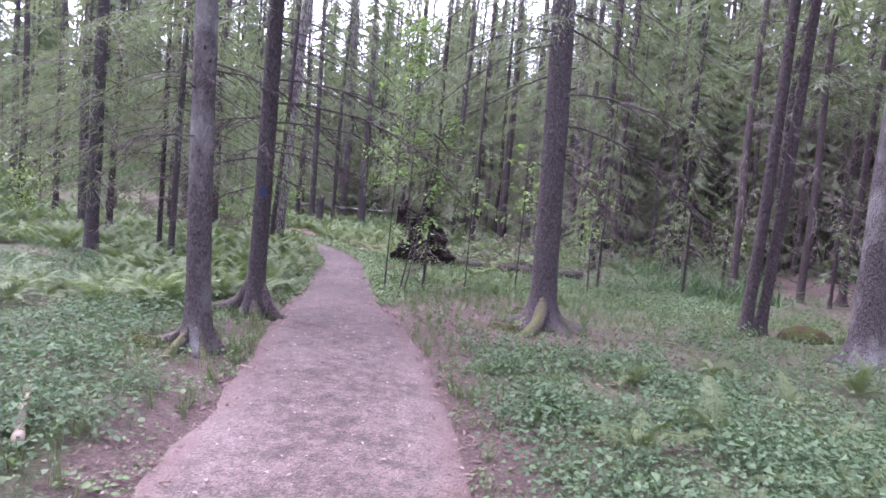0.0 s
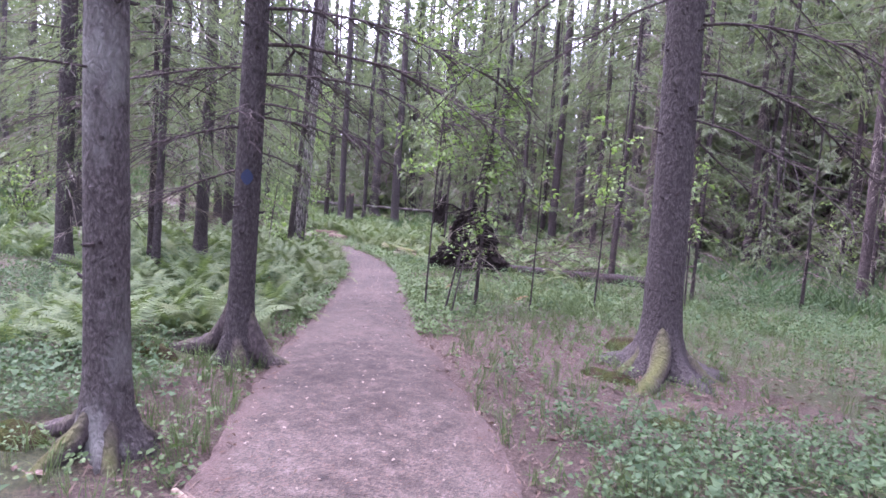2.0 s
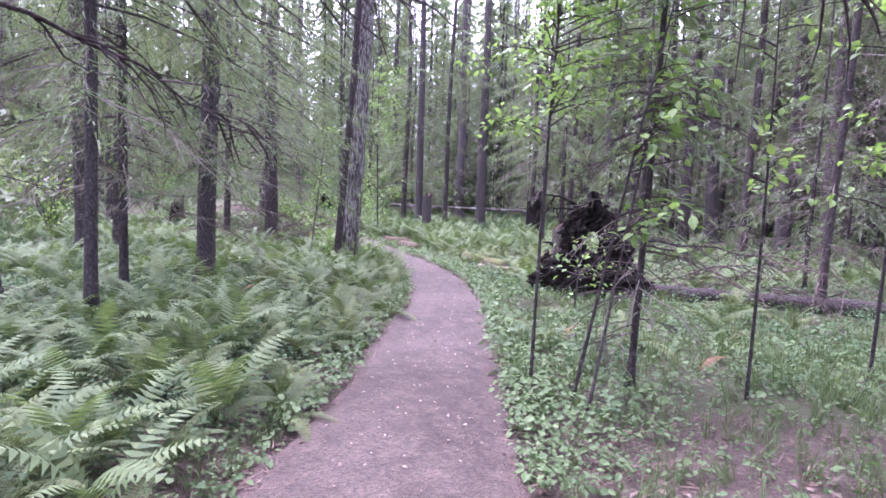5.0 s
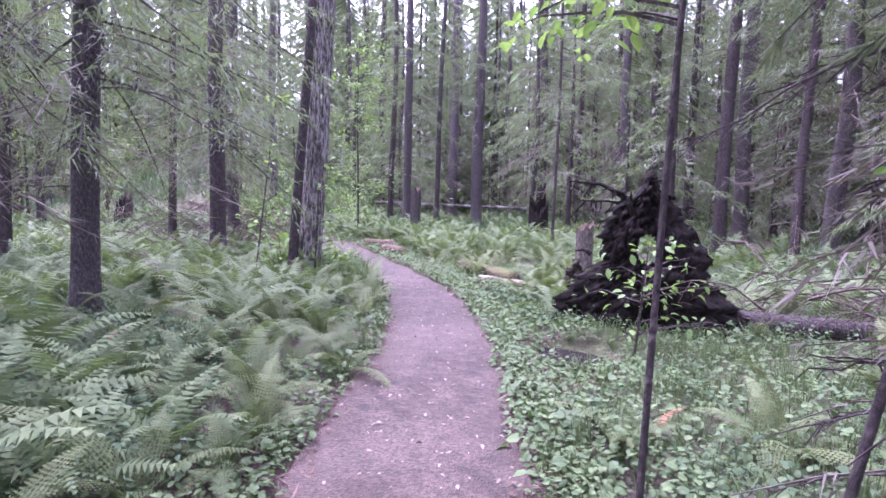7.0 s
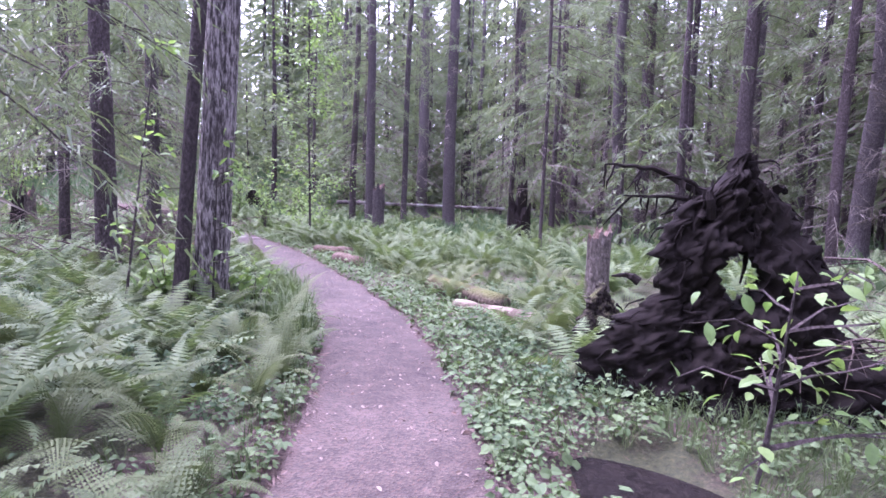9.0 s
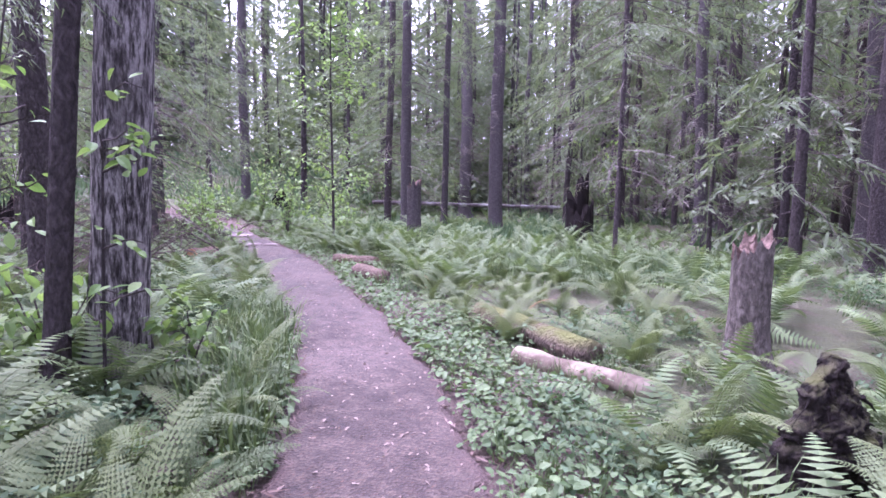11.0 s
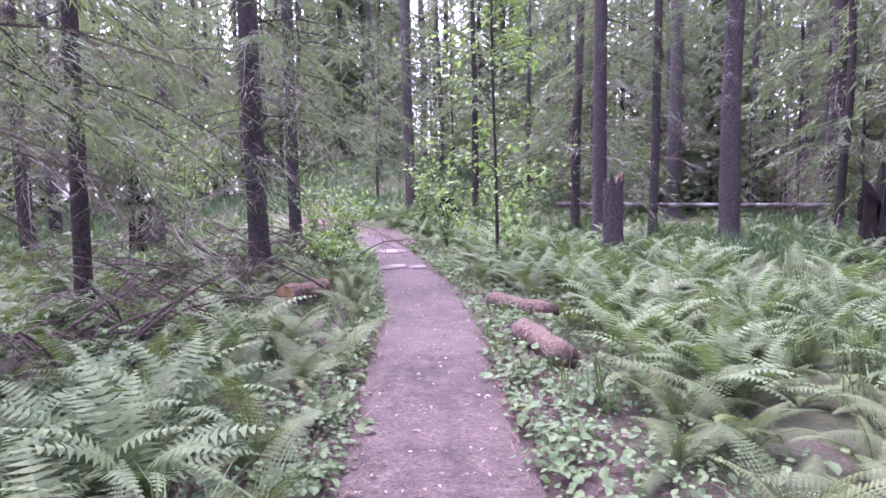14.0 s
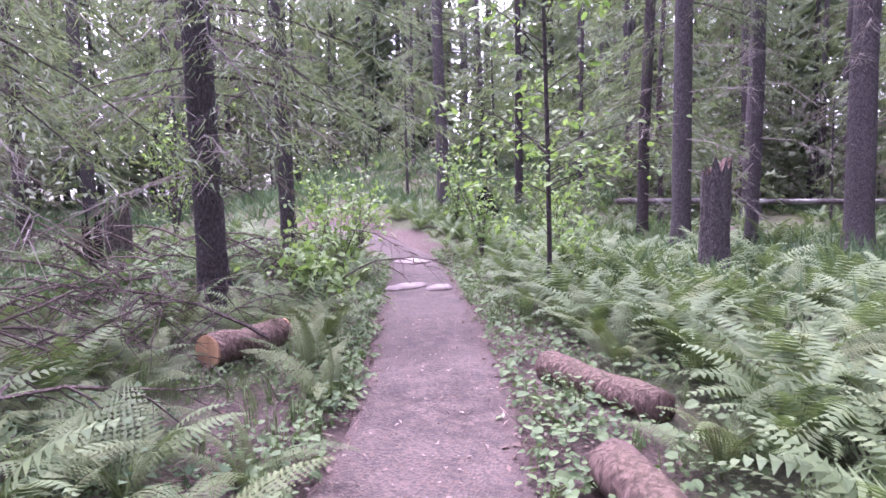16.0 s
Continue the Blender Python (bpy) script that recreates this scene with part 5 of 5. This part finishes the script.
log("log", (-7.4, 4.75), (-7.38, 5.2), 0.06, "short rotten log among the shrubs", LOG_BARK)
log("log", (-7.39, 5.4), (-7.43, 5.8), 0.065, "short rotten log among the shrubs", LOG_BARK)
log("fallen_trunk", (-25.5, 25.3), (-17.5, 32.8), 0.075, "long grey fallen trunk lying across the wood", BARK_PALE, False, 0.5)
log("fallen_trunk", (-7.35, 13.05), (-4.0, 14.2), 0.11, "dark fallen trunk behind the upturned root plate", BARK_DARK, False, 0.04)
log("log", (-4.1, 3.68), (-3.4, 3.6), 0.018, "peeled stick at the edge of the path", BARE_WOOD, False, 0.01, "fallen sticks")
log("log", (-3.47, 1.57), (-4.5, 2.1), 0.032, "pale rotten stick in the moss", BARE_WOOD, False, 0.05, "fallen sticks")


def root_plate(x, y, turn, w, h, label, hole=True, roots=190, mossy=False):
    """The upturned root plate of a fallen tree: a ragged, pointed slab of soil and roots, pierced near its middle."""
    ob = root("uprooted_stump", x, y, ground_z(x, y), label, "uprooted stump", "", "", turn)
    zz = np.array([-0.15, 0.1, 0.35, 0.6, 0.78, 0.86, 0.93, 1.0])
    lf = np.interp(np.linspace(-0.15, 1, 70), zz, [0.84, 0.8, 0.62, 0.46, 0.34, 0.17, 0.09, 0.05]) * w
    rt = np.interp(np.linspace(-0.15, 1, 70), zz, [0.84, 0.82, 0.6, 0.44, 0.28, 0.15, 0.09, 0.05]) * w
    lv, nx = np.linspace(-0.15, 1, 70) * h, 61
    v = []
    for face in (-1, 1):
        for k, z in enumerate(lv):
            jag = [1 + 0.3 * noise.fractal((side * 3.0 + x, z * 6 / h, 1.7), 0.6, 2.1, 4) for side in (-1, 1)]
            for j in range(nx):
                q = -1 + 2 * j / (nx - 1)
                px = q * (lf[k] * jag[0] if q < 0 else rt[k] * jag[1])
                fat = w * (0.26 - 0.16 * z / h) * (1 - q * q) ** 0.5
                g = noise.fractal((px * 4, z * 4, face * 3.0 + y), 0.6, 2.1, 5)
                e = noise.fractal((px * 20, z * 15, face * 5.0), 0.4, 2.1, 5)
                v.append((px + 0.03 * w * e, face * (fat * (1 + 0.7 * g) + 0.07 * w * e * (1 - q * q) + 0.01), z + 0.015 * h * e))
    nz, size = len(lv), len(lv) * nx

    def gone(k, j):
        if not hole or not (0 <= k < nz - 1 and 0 <= j < nx - 1):
            return False
        q = -1 + 2 * (j + 0.5) / (nx - 1)
        px, z = q * (lf[k] if q < 0 else rt[k]), (lv[k] + lv[k + 1]) / 2
        return ((px - 0.03 * w) / (0.12 * w)) ** 2 + ((z - 0.54 * h) / (0.11 * h)) ** 2 < 1 + 0.5 * math.sin(9 * px / w + 4 * z)
    f = []
    for k in range(nz - 1):
        for j in range(nx - 1):
            a, b, c, d = k * nx + j, k * nx + j + 1, (k + 1) * nx + j + 1, (k + 1) * nx + j
            if gone(k, j):
                for (p, q), nb in (((a, b), (k - 1, j)), ((b, c), (k, j + 1)), ((c, d), (k + 1, j)), ((d, a), (k, j - 1))):
                    if not gone(*nb):
                        f += [(p, p + size, q + size), (p, q + size, q)]
                continue
            f += [(a, b, c), (a, c, d), (a + size, c + size, b + size), (a + size, d + size, c + size)]
    for k in range(nz - 1):
        for j in (0, nx - 1):
            a, d = k * nx + j, (k + 1) * nx + j
            f += [(a, d, d + size), (a, d + size, a + size)]
    top = (nz - 1) * nx
    for j in range(nx - 1):
        f += [(top + j, top + j + 1, top + j + 1 + size), (top + j, top + j + 1 + size, top + j + size)]
    part("soil_plate", (np.array(v), np.array(f)), LOG_MOSS_DARK if mossy else ROT, ob, "black rotten roots and soil", True)
    for k in range(roots):
        z0 = RNG.uniform(0.0, 0.98) ** 1.1
        q = RNG.uniform(-1, 1)
        reach = (np.interp(z0, zz, [0.84, 0.8, 0.64, 0.5, 0.41, 0.24, 0.11, 0.03])) * w
        face = RNG.choice([-1, 1])
        s0 = np.array([q * reach * 0.92, face * w * (0.26 - 0.16 * z0) * (1 - q * q) ** 0.5 * 0.9, z0 * h])
        if hole and ((s0[0] - 0.03 * w) / (0.16 * w)) ** 2 + ((s0[2] - 0.54 * h) / (0.17 * h)) ** 2 < 1:
            continue
        L = w * RNG.uniform(0.08, 0.3)
        d = np.array([q * 0.7 + RNG.normal(0, 0.3), face * 0.35 * (1 - abs(q)), RNG.normal(-0.35, 0.6)])
        m = np.linspace(0, 1, 6)[:, None]
        pts = s0 + d * L * m + np.array([0, 0, -0.45 * L]) * m ** 2 + np.cumsum(RNG.normal(0, 0.012 * w, (6, 3)), axis=0)
        part("root", tube(pts, w * RNG.choice([0.004, 0.007, 0.012, 0.028]) * np.array([1.1, 1, 0.85, 0.65, 0.45, 0.2]), 6, True, 0.12), ROT, ob)
    if hole:
        m = np.linspace(0, 1, 12)
        for z0, z1, out, r0 in ((0.84, 0.97, 0.78, 0.03), (0.82, 0.85, 0.66, 0.022), (0.86, 0.9, 0.5, 0.02)):
            pts = np.stack([-w * (0.15 + (out - 0.15) * m), 0.04 * w * np.sin(m * 5), h * (z0 + (z1 - z0) * np.sin(m * 2.0))], 1) + np.cumsum(RNG.normal(0, 0.008, (12, 3)), axis=0)
            part("root", tube(pts, r0 * (1.1 - 0.9 * m), 7, True, 0.1), ROT, ob, "long bare root reaching out")
            for k in range(5):
                p = pts[RNG.integers(4, 12)]
                L = RNG.uniform(0.06, 0.24)
                q = np.linspace(0, 1, 4)[:, None]
                part("root", tube(p + q * L * np.array([RNG.normal(-0.3, 0.4), RNG.normal(0, 0.3), -0.9]) + RNG.normal(0, 0.012, (4, 3)) * q, np.array([0.006, 0.008, 0.006, 0.002]), 5, True, 0.15), ROT, ob)
    return ob


LOG_MOSS_DARK = bark_material("mossy_rotten_root", (0.008, 0.0065, 0.006), (0.03, 0.023, 0.02), (0.055, 0.043, 0.036), 0.0, 1.0, 1.1)
root_plate(-7.8, 12.8, 19, 1.0, 1.5, "dark upturned root plate of a fallen tree beside a muddy hollow")
root_plate(-8.86, 13.35, 55, 0.36, 0.56, "dark mossy root stump beside the path", False, 40, True)
root_plate(-25.5, 21.3, 20, 0.55, 0.75, "brown upturned root plate up the slope", False, 50)


BRITTLE = bark_material("brittle_brown_twigs", (0.045, 0.034, 0.029), (0.095, 0.074, 0.063), (0.17, 0.138, 0.118), 0.0)


def brush_heap(x, y, reach, count, label, high=0.5):
    z = ground_z(x, y)
    ob = root("brush_heap", x, y, z, label, "dead branches", "heaps of dead twigs")
    for k in range(count):
        s = np.array([RNG.normal(0, reach * 0.5), RNG.normal(0, reach * 0.5), RNG.uniform(0.02, high)])
        part("branch", bare_limb(s, RNG.uniform(0, 6.28), RNG.uniform(0.6, 1.6), RNG.uniform(0.0, 0.9), RNG.uniform(0.2, 1.0), RNG.uniform(0.007, 0.015), 9, 4), BRITTLE, ob)
    return ob


brush_heap(-6.6, 13.2, 1.0, 22, "tangle of dead twigs round the uprooted tree", 0.7)
brush_heap(-5.4, 13.4, 1.1, 18, "tangle of dead twigs on the fallen trunk", 0.8)
brush_heap(-17.6, 13.6, 1.2, 34, "brown brittle dead branches under the spruces", 0.4)
brush_heap(-19.4, 14.6, 1.4, 40, "brown brittle dead branches under the spruces", 0.7)
brush_heap(-20.8, 13.2, 1.4, 22, "grey dead twigs round the split stump", 0.6)
brush_heap(-16.1, 12.9, 0.6, 26, "low brown brittle branches beside the path", 0.3)
brush_heap(-15.8, 11.6, 1.0, 14, "brown brittle dead branches under the spruces", 0.4)

def moss_mound(x, y, rx, ry, h):
    n, m = 20, 7
    a = np.arange(n) * 6.283 / n
    v = []
    for k in range(m):
        q = k / (m - 1)
        rr = max(0.0, math.cos(q * 1.57)) ** 0.7
        for t in a:
            px, py = x + rx * rr * math.cos(t), y + ry * rr * math.sin(t)
            v.append((px, py, ground_z(px, py) - 0.05 + (h + 0.05) * math.sin(q * 1.5708) + 0.05 * noise.noise((px * 7, py * 7, q * 3))))
    i, j = np.meshgrid(np.arange(m - 1), np.arange(n), indexing="ij")
    i, j = i.ravel(), j.ravel()
    k = (j + 1) % n
    f = np.concatenate([np.stack([i * n + j, i * n + k, (i + 1) * n + k], 1), np.stack([i * n + j, (i + 1) * n + k, (i + 1) * n + j], 1)])
    tagged(new("moss_mound", make_mesh("moss_mound", (np.array(v), f), MOSS, True)), "rounded mossy hummock on the forest floor", "moss", "mossy hummocks")


for x, y, rx, ry, h in ((-3.25, 8.5, 0.22, 0.17, 0.13), (-3.05, 7.3, 0.3, 0.16, 0.05), (-2.3, 6.3, 0.2, 0.14, 0.04), (-6.3, 4.9, 0.3, 0.14, 0.07), (-5.15, 3.4, 0.25, 0.14, 0.05), (0.6, 10.6, 0.4, 0.3, 0.2), (1.8, 11.5, 0.5, 0.35, 0.3)):
    moss_mound(x, y, rx, ry, h)

# the muddy hollow
t = np.linspace(0, 2 * np.pi, 40, endpoint=False)
rim = np.stack([-7.85 + 0.36 * np.cos(t) * (1 + 0.18 * np.sin(3 * t)), 11.5 + 0.28 * np.sin(t) * (1 + 0.15 * np.cos(2 * t)), 0 * t + ground_z(-7.85, 11.5) + 0.05], 1)
pv = np.concatenate([rim, [[-7.85, 11.5, rim[0, 2]]]])
pf = np.stack([np.arange(40), (np.arange(40) + 1) % 40, np.full(40, 40)], 1)
tagged(new("mud_patch", make_mesh("mud_patch", (pv, pf), MUD)), "wet black mud in a shallow hollow", "mud", "", "structure")


def flat_stone(x, y, w, d, turn, label):
    ob = root("flat_stone", x, y, ground_z(x, y, False) + 0.03, label, "stone", "stones in the path", "", turn)
    n = 14
    a = np.arange(n) * 6.283 / n
    r = 1 + RNG.normal(0, 0.08, n)
    ring = np.stack([w * np.cos(a) * r, d * np.sin(a) * r, 0 * a], 1)
    v = np.concatenate([ring + (0, 0, -0.05), ring + (0, 0, 0.035), ring * (0.85, 0.85, 1) + (0, 0, 0.055), [[0, 0, 0.06]]])
    j = np.arange(n)
    k = (j + 1) % n
    f = np.concatenate([np.stack([i * n + j, i * n + k, (i + 1) * n + k], 1) for i in (0, 1)] + [np.stack([i * n + j, (i + 1) * n + k, (i + 1) * n + j], 1) for i in (0, 1)] + [np.stack([2 * n + j, 2 * n + k, np.full(n, 3 * n)], 1)])
    part("slab", (v, f), STONE, ob)


flat_stone(-19.75, 17.0, 0.16, 0.3, 20, "pale flat stone set across the path")
flat_stone(-19.45, 17.3, 0.13, 0.2, 25, "pale flat stone set across the path")
flat_stone(-22.0, 18.0, 0.3, 0.3, 0, "pale flat stone at the bend of the path")

# the blue trail mark on the trunk
z = 1.66
px, py = mark_tree.location.x + 0.012 * z, mark_tree.location.y + 0.012 * z
turn = math.atan2(-3.2 + 0.9, 2.6)
n = 24
a = np.linspace(0, 2 * np.pi, n, endpoint=False)
rr = (np.abs(np.cos(a)) ** 1.4 + np.abs(np.sin(a)) ** 1.4) ** (-1 / 1.4) * 0.056
R = 0.138
dots = []
for depth in (0.0, 0.006):
    ang = turn + rr * np.cos(a) / R * 0.9
    dots.append(np.stack([(R + depth) * np.cos(ang), (R + depth) * np.sin(ang), rr * np.sin(a) * 1.25], 1))
mv = np.concatenate(dots + [[[(R + 0.006) * math.cos(turn), (R + 0.006) * math.sin(turn), 0]]])
j = np.arange(n)
k = (j + 1) % n
mf = np.concatenate([np.stack([j, k, n + k], 1), np.stack([j, n + k, n + j], 1), np.stack([n + j, n + k, np.full(n, 2 * n)], 1)])
mark = part("trail_mark", (mv, mf), BLUE, mark_tree, "blue painted trail mark")
mark.location = (0.012 * z, 0.012 * z, z)
